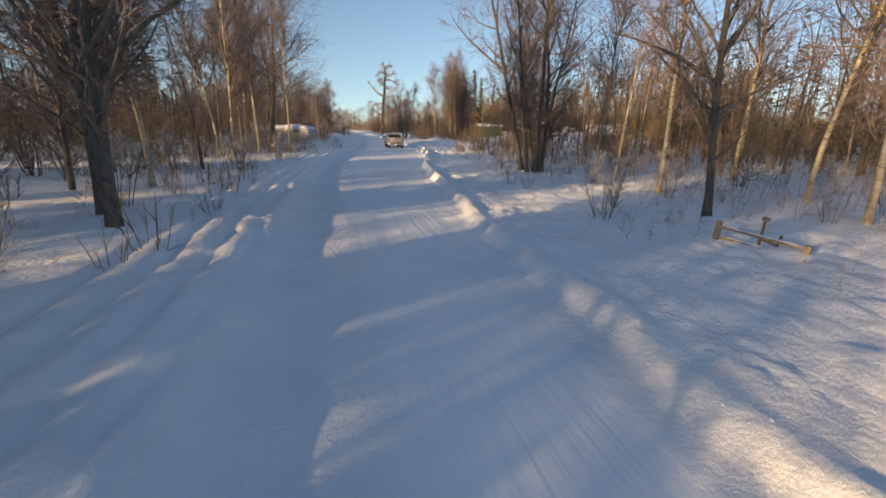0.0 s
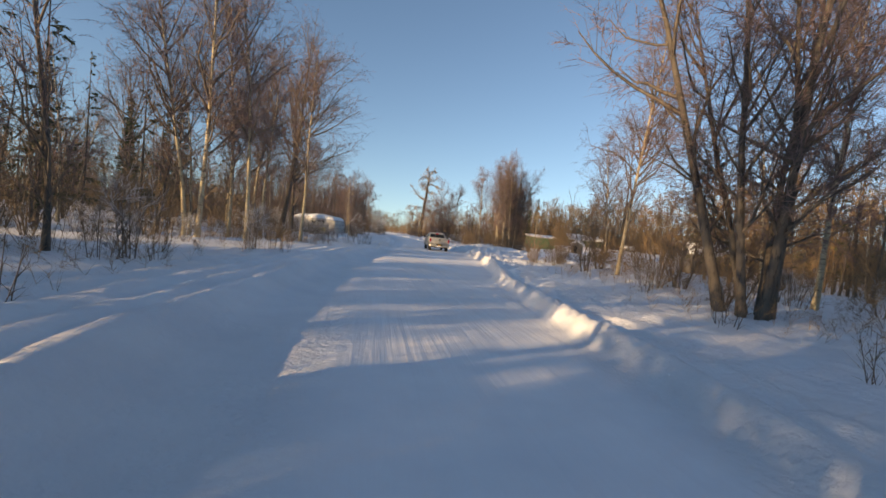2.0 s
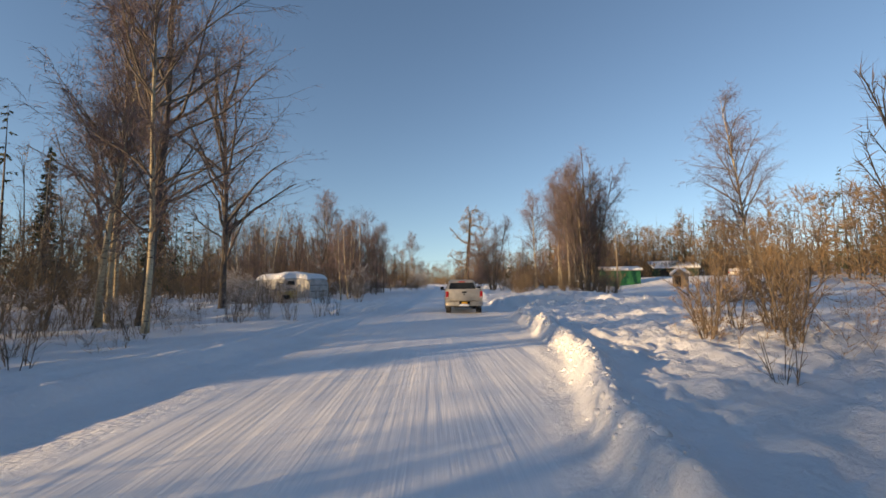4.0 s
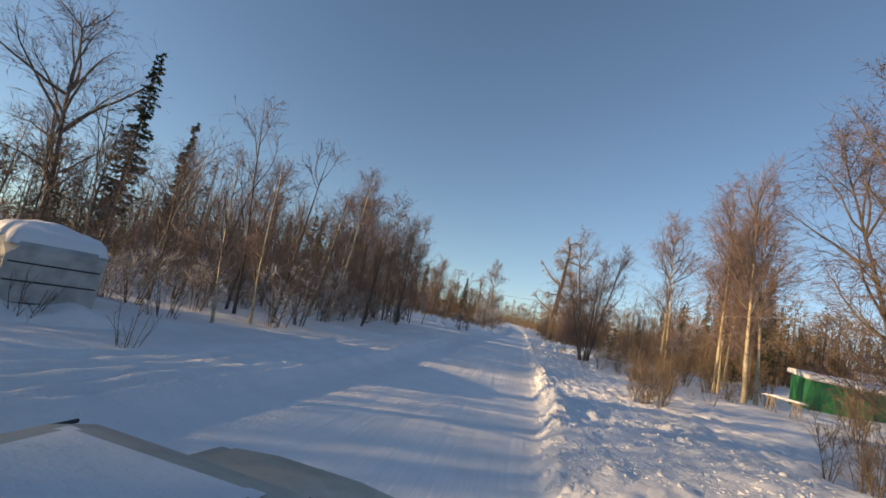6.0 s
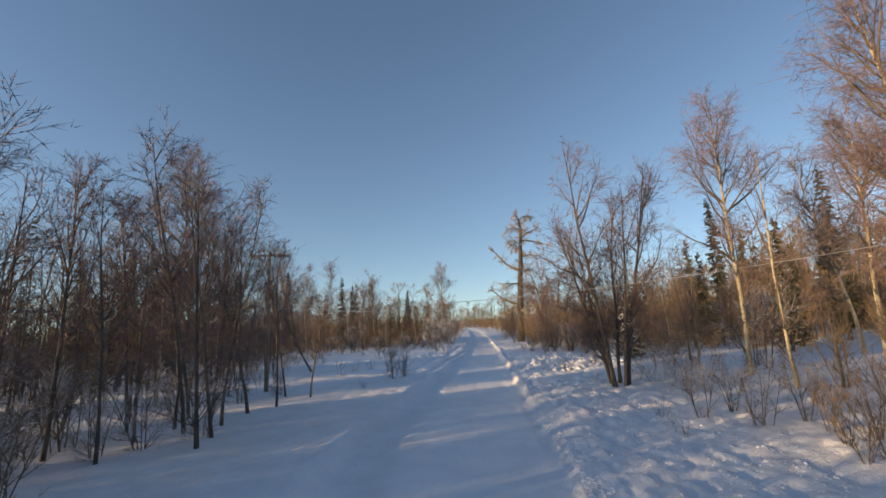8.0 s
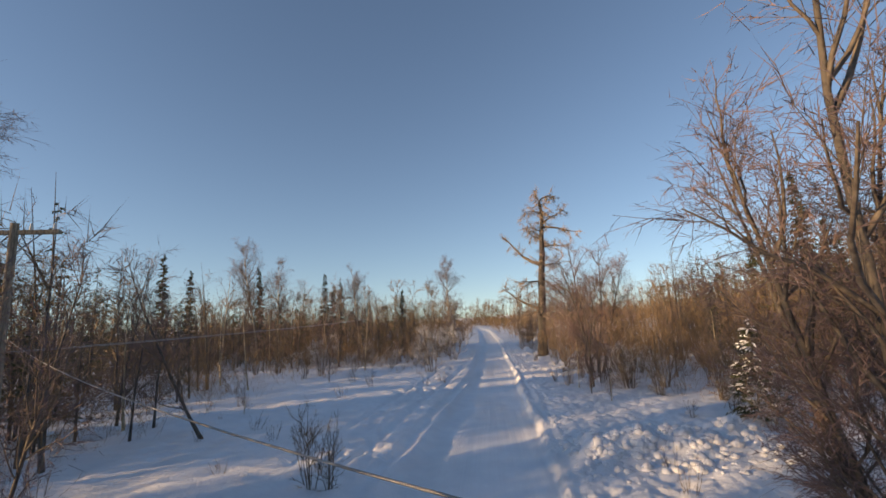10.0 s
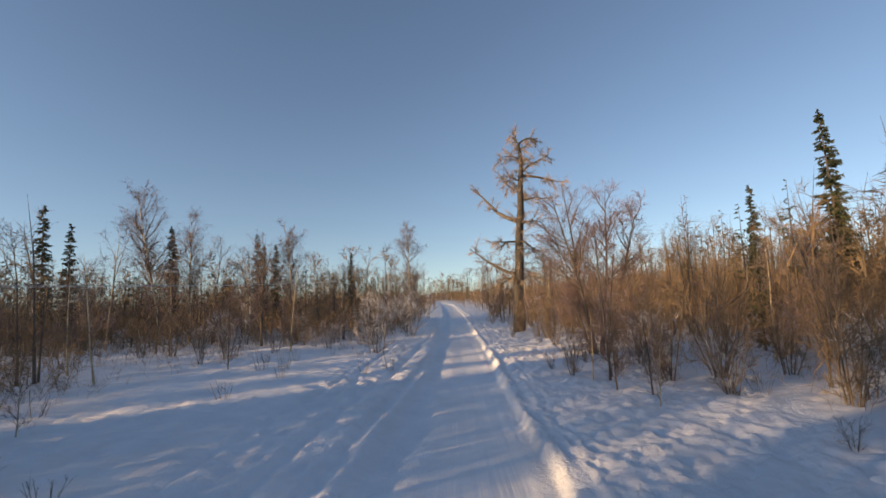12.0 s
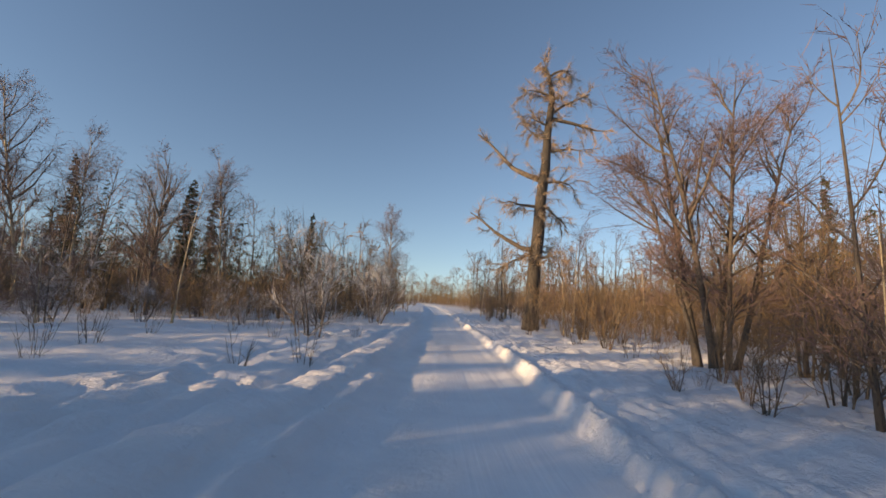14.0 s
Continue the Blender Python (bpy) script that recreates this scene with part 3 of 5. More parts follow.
def put_tree(kind, x, y, height=None, native=15.0, **kw):
    r = RNG
    s = (height / native) if height else r.uniform(0.85, 1.15)
    PLACED.append((x, y))
    return plant(kind, x, y, turn=r.uniform(0, 6.28), scale=s, **kw)


def pick(kind, n):
    return "%s%d" % (kind, RNG.randint(n))


# trees that stand by themselves, in the order of the flight
for kind, x, y, h in (("dark0", -4.3, 13.0, 12), ("dark1", -6.0, 16.7, 12), ("birch0", -5.8, 19.5, 13), ("birch1", -6.9, 38.5, 15), ("birch2", -5.6, 42, 15.5),
                      ("birch3", -4.0, 50.8, 15), ("birch0", -8.5, 41, 15), ("birch1", -7.5, 45, 14), ("grove0", 12.4, 26.3, 15.5),
                      ("birch2", 13.9, 17.4, 13), ("dark0", 11.3, 12.2, 10), ("birch3", 15.2, 10.6, 12), ("birch0", 16.6, 40, 15), ("mid1", 18.5, 43, 11),
                      ("birch0", -7.6, 53.4, 16), ("birch1", -9.2, 56, 16), ("dark0", -6.9, 62.7, 17.5), ("birch3", -13, 62, 15), ("birch1", 32, 68, 17),
                      ("grove1", 20.3, 72.0, 12.4), ("birch0", 35.5, 113.5, 15), ("dark1", -38, 94, 25), ("birch2", 25.3, 97.3, 17.4), ("birch0", 25.7, 93.4, 18.0), 
                      ("birch3", 24.2, 107.2, 16.5), ("birch1", 26.7, 94.0, 16), ("birch3", 26.0, 98.2, 13), ("mid2", 23.4, 102.5, 11), ("birch2", 29, 104.5, 15), ("mid0", 26.2, 94.6, 9), ("birch0", 18.2, 14.5, 13), ("birch1", 20.5, 20, 14), ("mid0", 17.5, 24, 11), ("dark1", 22.5, 12, 11), ("birch2", 19.0, 30, 14), ("mid2", 14.6, 21.5, 9), ("grove0", 16.8, 106.6, 13.2), ("birch3", -11.9, 111.2, 18),
                      ("birch0", -24.5, 159.5, 18.5), ("birch1", -22.4, 162, 16), ("birch2", -10, 163, 14), ("dark0", -10.0, 153.5, 11), ("birch3", -1.8, 227, 24),
                      ("mid1", 16.9, 131.4, 7), ("mid3", 17.3, 132.3, 8), ("mid2", -5, 148, 8)):
    put_tree(kind, x, y, h, {"mid": 10.0}.get(kind[:3], 14.0 if kind[:4] == "dark" else 15.0))
for x, y, h in ((-32, 95.7, 23), (-42, 113, 22), (-46.6, 168, 19.4), (48.5, 153, 21), (60, 165, 17), (40, 120, 15), (-30, 76, 15), (52, 170, 17), (-16, 172, 13),
                # the spruce at (-24, -4) is never in view; it is placed for its shadow
                (-18, 10, 14), (-24, 30, 15), (-24, -4, 15), (48, 34, 15), (-27, 58, 14), (-15, 165, 12), (-30, 170, 16), (-5, 172, 11), (-20, 175, 15), (-36, 160, 15), (33, 128, 10), (41, 134, 12), (30, 139, 8), (-18, 119.5, 10), (-22.5, 118.5, 12), (-25, 116.5, 11)):
    put_tree(pick("spruce", 3), x, y, h, 14.0)
plant("leaning0", -6.2, 54.0, 0.0, 1.0, tilt=(0.0, 0.12))
PLACED.append((-6.2, 54.0))
plant("grove1", 19.3, 140.0, 2.0, 1.02, 0.84)
PLACED.append((19.3, 140.0))
put_tree("snowspruce0", 22.3, 120.6, 4.8, 4.6)


def old_snag(x, y):
    """The broken old poplar by the road: thick dead trunk, crooked stubs, hanging twigs."""
    r = np.random.RandomState(31)
    thing = tagged(new("dead_poplar"), "huge broken dead poplar with crooked frosted limbs", "tree")
    trunk, crown = Heap(), Heap()
    zs = np.array([-0.5, 2, 5, 8, 11, 14, 17, 20, 22.0])
    xs = np.array([0, 0.12, 0.2, 0.52, 0.62, 0.98, 1.1, 1.4, 1.15])
    stem = np.stack([xs, 0.12 * np.sin(zs * 0.9), zs], -1)[None]
    trunk.add(*tubes(stem, np.array([[0.8, 0.6, 0.55, 0.52, 0.47, 0.4, 0.33, 0.26, 0.17]]), 12))
    # limbs: height, heading, length, first rise, bend
    big, size = [], []
    for z, head, ln, up, lift in ((22, 0.3, 3.2, 1.0, -0.9), (22, 3.6, 1.6, 1.4, 0.4), (20.2, 3.3, 2.6, 0.2, -0.3), (18.6, 0.2, 4.0, 0.35, 0.3), (18.2, 0.5, 5.2, 0.0, -0.6),
                                  (17.6, 3.0, 2.2, 0.3, -0.2), (15.2, 0.1, 3.4, 0.1, 0.5), (12.6, 3.05, 8.2, 0.75, 0.35), (12.4, 0.2, 3.8, 0.3, -0.4), (10.6, 0.4, 3.2, -0.2, -0.6),
                                  (10.3, 3.3, 3.6, 0.2, -0.7), (6.6, 3.1, 6.6, 0.05, 0.9), (6.6, 3.4, 3.6, -0.3, -0.6), (6.0, 0.3, 2.4, -0.2, -0.7), (16.4, 2.6, 2.8, 0.6, 0.2)):
        at = np.array([[np.interp(z, zs, xs), 0, z]])
        ln_pts = lines(at, np.array([[math.cos(head), math.sin(head) * 0.8, up]]), np.array([ln]), 6, np.array([lift]), 0.42, r)
        big.append(ln_pts)
        size.append(ln)
    big, size = np.concatenate(big), np.array(size)
    crown.add(*tubes(big, (0.065 + 0.026 * size)[:, None] * np.linspace(1, 0.2, 6)[None], 7), 0)
    at = r.uniform(0.2, 1.0, (len(big), 9))
    p, w = along(big, at)
    ways = unit(spread(w.reshape(-1, 3), r.uniform(0.5, 1.2, at.size), r) + [[0, 0, -0.3]])
    size2 = r.uniform(0.6, 2.0, at.size)
    mid = lines(p.reshape(-1, 3), ways, size2, 5, r.uniform(-0.6, 0.6, at.size), 0.4, r)
    crown.add(*tubes(mid, (0.014 + 0.012 * size2)[:, None] * np.linspace(1, 0.3, 5)[None], 4), 0)
    rest, wr = along(stem, r.uniform(0.25, 1.0, (1, 90)))
    stubs = lines(rest[0], unit(spread(wr[0], r.uniform(0.9, 1.9, 90), r)), r.uniform(0.5, 2.6, 90), 5, r.uniform(-1.2, 0.3, 90), 0.45, r)
    crown.add(*tubes(stubs, np.full((90, 1), 0.03) * np.linspace(1, 0.3, 5)[None], 4), 0)
    both = np.concatenate([mid, stubs])
    at3 = r.uniform(0.1, 1, (len(both), 46))
    p3, w3 = along(both, at3)
    p3, w3 = p3.reshape(-1, 3), spread(w3.reshape(-1, 3), r.uniform(0.3, 1.1, at3.size), r)
    tip = p3 + unit(w3 + [[0, 0, -0.35]]) * r.uniform(0.3, 1.1, (len(p3), 1))
    crown.add(*blades_of(p3, tip, np.full(len(p3), 0.017), r), 1)
    for name, h, ms in (("trunk", trunk, [SNAG_BARK]), ("crown", crown, [LIMB, PALE_TWIG])):
        new(name, h.mesh(name, ms)).parent = thing
    thing.matrix_world = pose(x, y, ground_z(x, y))
    PLACED.append((x, y))


old_snag(17.0, 159.5)


def glade(x, y):
    """Lanes through the woods on the sunny side, along which the light comes in."""
    q = 0.891 * y - 0.454 * x
    return x < -7 and (31.5 < q < 40.5 or -8 < q < -5 or 2.1 < q < 3.5 or 92 < q < 95.5 or 99.5 < q < 103.6 or 9.5 < q < 13.5 or 16.2 < q < 19.5 or 116 < q < 122.5 or 67 < q < 72.5 or 47.8 < q < 50)


def scatter(kind, n, count, xs, ys, heights, native, apart, seed, keep=3.5, thin=None):
    """Seeds a patch with trees, keeping them apart and off the road."""
    r = np.random.RandomState(seed)
    done = tries = 0
    while done < count and tries < count * 40:
        tries += 1
        x, y = r.uniform(*xs), r.uniform(*ys)
        xl, xr = float(smooth_table(np.array([y]), EDGE_L)[0]), float(smooth_table(np.array([y]), EDGE_R)[0])
        if xl - keep < x < xr + keep or (thin and thin(x, y)) or (kind in ("mid", "birch") and glade(x, y)):
            continue
        if any((x - a) ** 2 + (y - b) ** 2 < apart * apart for a, b in PLACED[-400:]):
            continue
        PLACED.append((x, y))
        plant("%s%d" % (kind, r.randint(n)), x, y, turn=r.uniform(0, 6.28), scale=r.uniform(*heights) / native, tall=r.uniform(0.9, 1.1), tilt=(r.normal() * 0.04, r.normal() * 0.04))
        done += 1


def clearing(x, y):
    """Open ground: driveway, yard, the field of wheel tracks."""
    return ((12 < x < 60 and 45 + 0.3 * x < y < 66 + 0.3 * x) or (26 < x < 62 and 76 < y < 124) or (-9 < x < 6 and 108 < y < 146)
            or (-14 < x < 3 and 60 < y < 73) or (14 < x < 20 and 62 < y < 74))


for x, y, h in ((-0.7, 97.4, 9.5), (-1.5, 99.3, 10.5), (-2.3, 98.2, 11.5), (-2.8, 100.6, 10), (-1.7, 101.8, 11), (-3.5, 99.3, 9), (-4.3, 101.4, 11.5), (-1.0, 103.2, 8.5), (-5.2, 98.8, 10),
                (-3.4, 97.0, 8), (-6.5, 100.5, 9.5), (-2.6, 94.6, 8.5), (-3.9, 93.0, 9.5), (-5.0, 95.2, 10.5), (-4.6, 90.8, 9), (-6.2, 92.4, 10), (-0.2, 105.6, 7.5), (-2.0, 106.5, 9)):
    put_tree("slender%d" % RNG.randint(2), x, y, h, 10.0, tilt=(RNG.normal(0, 0.05), RNG.normal(0, 0.05)))
scatter("mid", 4, 26, (-34, -6), (-6, 66), (8, 13), 10, 2.2, 11, 3.5, clearing)
scatter("birch", 4, 6, (-30, -9), (14, 70), (12, 15), 15, 3, 12, 5, clearing)
scatter("thicket", 4, 34, (-24, -6), (8, 70), (2.5, 5.5), 6, 1.6, 13, 4, clearing)
scatter("mid", 4, 50, (-22, 1), (75, 108), (6.5, 10.8), 10, 1.3, 14, 5, clearing)
scatter("thicket", 4, 18, (-20, 2), (75, 108), (2.5, 5), 6, 1.6, 15, 6.0, clearing)
scatter("mid", 4, 20, (15, 46), (-5, 44), (8, 13), 10, 3, 16, 6, clearing)
scatter("thicket", 4, 20, (15, 46), (0, 46), (2, 5), 6, 2, 17, 6, clearing)
scatter("thicket", 4, 40, (17, 46), (104, 165), (3.5, 7.5), 6, 1.5, 18, 3.0, lambda x, y: clearing(x, y) or (x < 23 and y < 131))
scatter("mid", 4, 30, (21, 56), (108, 170), (6, 9.5), 10, 2, 19, 5, clearing)
scatter("mid", 4, 26, (-46, -9), (110, 172), (6, 11), 10, 2.5, 20, 5, clearing)
scatter("thicket", 4, 30, (-46, 4), (142, 180), (2.5, 6), 6, 2, 21, 3, clearing)
for x, y, h, lay in ((24.5, 60.0, 5.0, 1.25), (26.5, 61.5, 5.5, -1.2), (22.5, 58.6, 3.5, 1.3)):
    PLACED.append((x, y))
    plant(pick("thicket", 4), x, y, turn=RNG.uniform(0, 6.28), scale=h / 6.0, tilt=(lay, 0.2), label="fallen bare branches heaped on the snow")
for x, y, h in ((3.0, 113.2, 3.0), (3.9, 112.6, 2.4), (15.4, 132.6, 2.0), (15.9, 133.8, 2.2), (17.4, 136.8, 2.4), (20.5, 135.8, 5), (19.6, 131.0, 4.5), (14.8, 134.6, 1.3), (20.5, 128, 3.6), (22, 131, 7), (21.5, 138.5, 7), (17.5, 70.5, 1.9), (19.2, 71.8, 2.2), (21.4, 72.4, 2.8), (18.4, 73.4, 2.0), (22.6, 74.4, 2.8), (24.2, 75.6, 2.4), (20.2, 70.4, 2.2), (26.5, 84.5, 3.6), (28.8, 88.5, 3.8), (31.5, 91.5, 3.2)):
    put_tree(pick("thicket", 4), x, y, h, 6.0)
for x, y, h in ((-17, 157, 12), (-6.5, 161, 10), (-2.5, 157, 8), (-14, 160, 11), (-28, 156, 14)):
    put_tree(pick("mid", 4), x, y, h, 10.0)
for x, y, h in ((15, 41, 5), (17.4, 43.5, 6), (18.5, 37.5, 5), (14.2, 33, 4), (20, 41, 6), (16, 30.5, 4.5), (13.2, 28.2, 3.5), (22, 46, 5)):
    put_tree(pick("thicket", 4), x, y, h, 6.0)
for x, y, h in ((-9.2, 70.4, 2.8), (-8.0, 69.2, 2.3), (-7.0, 68.0, 1.9), (-6.0, 67.4, 1.5), (-10.4, 71.5, 3.0), (-8.9, 69.0, 2.2), (-7.5, 68.9, 2.0), (-6.5, 68.6, 1.6), (-9.8, 69.8, 2.5), (-8.3, 67.8, 1.6), (-4.9, 62.5, 1.4), (-4.0, 59.6, 1.3), (-2.9, 55.2, 1.6), (-3.6, 66.9, 1.5), (-4.6, 67.3, 1.9), (-2.8, 67.0, 1.2), (-5.6, 67.5, 2.3), (-4.4, 66.0, 1.4), (-6.6, 66.9, 2.1), (-5.4, 66.2, 1.6), (-7.6, 66.4, 2.0), (-1.8, 56.4, 1.2),
                (26.3, 109.5, 5.5), (19.4, 131.0, 3.2), (20.0, 133.4, 3.4), (17.0, 98.2, 2.0), (18.3, 97.0, 2.2), (20.4, 127.6, 2.4), (22.2, 122.6, 2.4), (19.6, 121.6, 1.0), (24.4, 126.2, 3.0), (21.8, 119.0, 2.2),
                (13.2, 16.0, 1.6), (12.4, 20.0, 1.6), (-8.9, 144.9, 4.3), (3.2, 145.2, 5.0), (2.0, 152, 5), (4.6, 158, 5), (3.6, 163, 5), (-2.2, 150, 2.6), (-6, 147, 2.4)):
    put_tree(pick("frosty", 3), x, y, h, 3.0)
scatter("frosty", 3, 26, (-9, -1), (74, 108), (1.8, 3.6), 3, 1.0, 31, 4.5, clearing)
scatter("frosty", 3, 24, (-12, -3), (8, 60), (1.0, 2.4), 3, 1.0, 32, 3.0, clearing)
scatter("frosty", 3, 16, (-30, 2), (149, 158), (1.5, 3.2), 3, 1.2, 33, 3.0)
scatter("frosty", 3, 10, (11, 24), (8, 36), (0.9, 2.0), 3, 1.2, 34, 4.0)
plant("mid1", -5.6, 119.8, 0.0, 1.1, tilt=(0.1, -0.5), label="slender bare tree leaning far over the snow")
PLACED.append((-5.6, 119.8))
for x, y, h in ((16.4, 129.2, 4.2), (15.9, 130.8, 3.6), (17.4, 128.0, 4.5), (17.0, 126.6, 3.4), (-6.8, 125.8, 3.0), (-6.1, 139.5, 5.0), (-8.8, 144.2, 4.6), (-12.5, 155.8, 10.4), (-9.4, 119.5, 8), (-11.5, 121.5, 9), (-13.2, 118.5, 10), (-15, 119, 9), (-17.5, 120.5, 10), (-13.5, 120.5, 8), (-19, 118, 10), (-16, 117, 9), (-12.5, 119.5, 7), (-20.5, 120, 10),
                # four added out of view behind the start, only to dim the sun on the road
                (-15, -4.6, 9), (-21, -7.4, 10), (-27, -10.6, 10), (-33, -13.4, 11)):
    put_tree(pick("mid", 4), x, y, h, 10.0)
scatter("mid", 4, 22, (15, 25), (152, 205), (6, 9), 10, 1.5, 35, 3.2)
scatter("mid", 4, 14, (-3, 5), (160, 205), (6, 10), 10, 1.5, 36, 2.6)
scatter("thicket", 4, 16, (14, 20), (145, 200), (2.5, 4.5), 6, 1.2, 37, 2.6)
for x, y, h in ((16.2, 82.2, 2.6), (17.0, 84.0, 3.0), (18.2, 86.0, 3.2), (19.4, 88.8, 3.4), (9.3, 13.9, 1.3)):
    put_tree(pick("thicket", 4), x, y, h, 6.0)
for x, y, h in ((34, 118, 11), (29.5, 101, 3.2), (37, 121, 9)):
    put_tree(pick("spruce", 3), x, y, h, 14.0)
scatter("shrub", 3, 80, (-10, 3), (6, 70), (0.7, 1.6), 1.6, 0.6, 22, 1.8)
scatter("shrub", 3, 56, (8, 26), (6, 150), (0.6, 1.5), 1.6, 0.7, 23, 2.4, clearing)
scatter("shrub", 3, 34, (-14, 6), (108, 150), (0.4, 1.3), 1.6, 0.9, 24, 2.5)
# the dense bush at the foot of the clump by the driveway, and the pale stem that leans out of it
for x, y, h in ((18.2, 70.0, 1.7), (19.6, 70.6, 2.0), (19.0, 71.4, 1.9), (20.6, 72.6, 2.6), (21.8, 73.2, 2.5), (18.8, 72.4, 1.9), (20.9, 69.6, 2.0), (22.0, 71.2, 2.2), (17.8, 71.4, 1.6), (20.0, 69.2, 1.7), (19.2, 69.8, 1.8), (21.0, 70.8, 2.3), (23.0, 72.6, 2.2)):
    put_tree(pick("thicket", 4), x, y, h, 6.0)
# brush at the feet of the birches beside the sheds, and bushes along the bank before them
for x, y, h in ((15.8, 82.6, 2.3), (16.6, 83.0, 2.5), (16.9, 82.0, 2.3), (17.4, 83.2, 2.5), (18.8, 94.3, 2.0), (19.4, 95.6, 2.0), (19.6, 96.8, 2.2), (18.6, 99.1, 2.3), (18.9, 93.2, 1.8), (20.0, 94.8, 2.1), (18.2, 93.0, 1.6),
                (24.4, 96.4, 3.4), (25.8, 99.2, 4.2), (27.2, 96.5, 4.2), (23.8, 98.6, 3.0), (26.8, 101.0, 5.0), (28.2, 98.2, 5.0), (24.6, 101.6, 4.5), (27.6, 94.6, 3.2), (25.2, 94.6, 2.4),
                (14.3, 44.0, 3.0), (15.0, 45.0, 3.2), (15.6, 46.0, 3.0), (16.2, 47.0, 3.0), (14.8, 46.4, 2.4), (12.9, 44.8, 2.5), (13.5, 45.6, 2.6)):
    put_tree(pick("thicket", 4), x, y, h, 6.0)
put_tree("dark1", -5.1, 14.4, 11.5, 14.0, tilt=(0.0, -0.06))
put_tree("birch2", 20.9, 72.5, 11.6, 15.0, tilt=(0.0, 0.08))
put_tree("birch0", 19.9, 71.3, 11.5, 15.0, tilt=(0.0, -0.2))


def edges(y):
    return float(smooth_table(np.array([y]), EDGE_L)[0]), float(smooth_table(np.array([y]), EDGE_R)[0])


def undergrowth():
    """Brush and saplings between the trees, past counting: rods with side twigs."""
    r = np.random.RandomState(77)
    heap = Heap()
    zones = (((-45, -5), (-40, 74), 4600, (0.8, 4.6), 4.5, 1.2), ((-32, -4), (75, 109), 620, (1.0, 5.0), 8.5, 1.2), ((15, 55), (102, 180), 3400, (1.2, 5.0), 6.0, 1.2),
             ((13, 55), (-10, 50), 2600, (0.8, 4.2), 6.0, 1.2), ((-50, 3), (151, 190), 3300, (1.0, 4.6), 2.6, 1.5), ((-44, -12), (118, 146), 900, (1.0, 4.0), 5.0, 1.6), ((-60, -9), (108, 150), 1000, (1.0, 4.0), 5.0, 1.4),
             ((-60, 50), (180, 420), 2600, (3.0, 8.0), 2.4, 5.0), ((-110, -40), (-60, 190), 900, (4, 8), 5, 4.0), ((45, 130), (20, 100), 900, (4, 8), 5, 4.0),
             ((38, 130), (100, 330), 3300, (5, 9.5), 5, 5.0), ((-120, -28), (152, 330), 2200, (5, 9), 5, 5.0),
             ((-14, -2), (4, 70), 800, (0.3, 1.1), 2.4, 0.8), ((6, 24), (4, 50), 500, (0.3, 1.1), 2.6, 0.8), ((-16, 6), (108, 150), 260, (0.25, 0.9), 3.0, 0.8))
    for xs, ys, count, tall, keep, far in zones:
        x, y = r.uniform(*xs, count * 2), r.uniform(*ys, count * 2)
        clump = vnoise(x / 4.0, y / 4.0, 3) + r.uniform(-0.6, 0.6, len(x))
        ok = (clump > -0.15) & ((x < smooth_table(y, EDGE_L) - keep) | (x > smooth_table(y, EDGE_R) + keep))
        ok &= np.array([not (clearing(a, b) or (a < 21.5 and 110 < b < 131 and a > 8) or (-34 < a < -7 and b < 72 and glade(a, b))) for a, b in zip(x, y)])
        x, y = x[ok][:count], y[ok][:count]
        n = len(x)
        foot = np.stack([x, y, ground_height(x, y) - 0.1], -1)
        way = unit(np.stack([r.normal(0, 0.34, n), r.normal(0, 0.34, n), np.ones(n)], -1))
        h = r.uniform(*tall, n)
        top = foot + way * h[:, None]
        wide = (0.004 + 0.0018 * h) if far < 1.5 else 0.006 * far + 0.003 * h
        heap.add(*needles_of(foot, top, wide * 0.75), 0)
        k = 17 if far < 1.5 else 13
        at = r.uniform(0.15, 0.97, (n, k))
        p = foot[:, None] + (top - foot)[:, None] * at[..., None]
        out = spread(np.repeat(way[:, None], k, 1), r.uniform(0.45, 1.35, (n, k)), r)
        ln = (h[:, None] * 0.42 * (1.15 - at) + 0.2) * r.uniform(0.5, 1.2, (n, k))
        heap.add(*blades_of(p.reshape(-1, 3), (p + out * ln[..., None]).reshape(-1, 3), np.repeat(wide * 0.8, k), r), 0)
    ob = new("undergrowth", heap.mesh("undergrowth", [BRUSH]))
    tagged(ob, "tangled bare brush and saplings in deep snow", "brush", kind="stuff")


undergrowth()


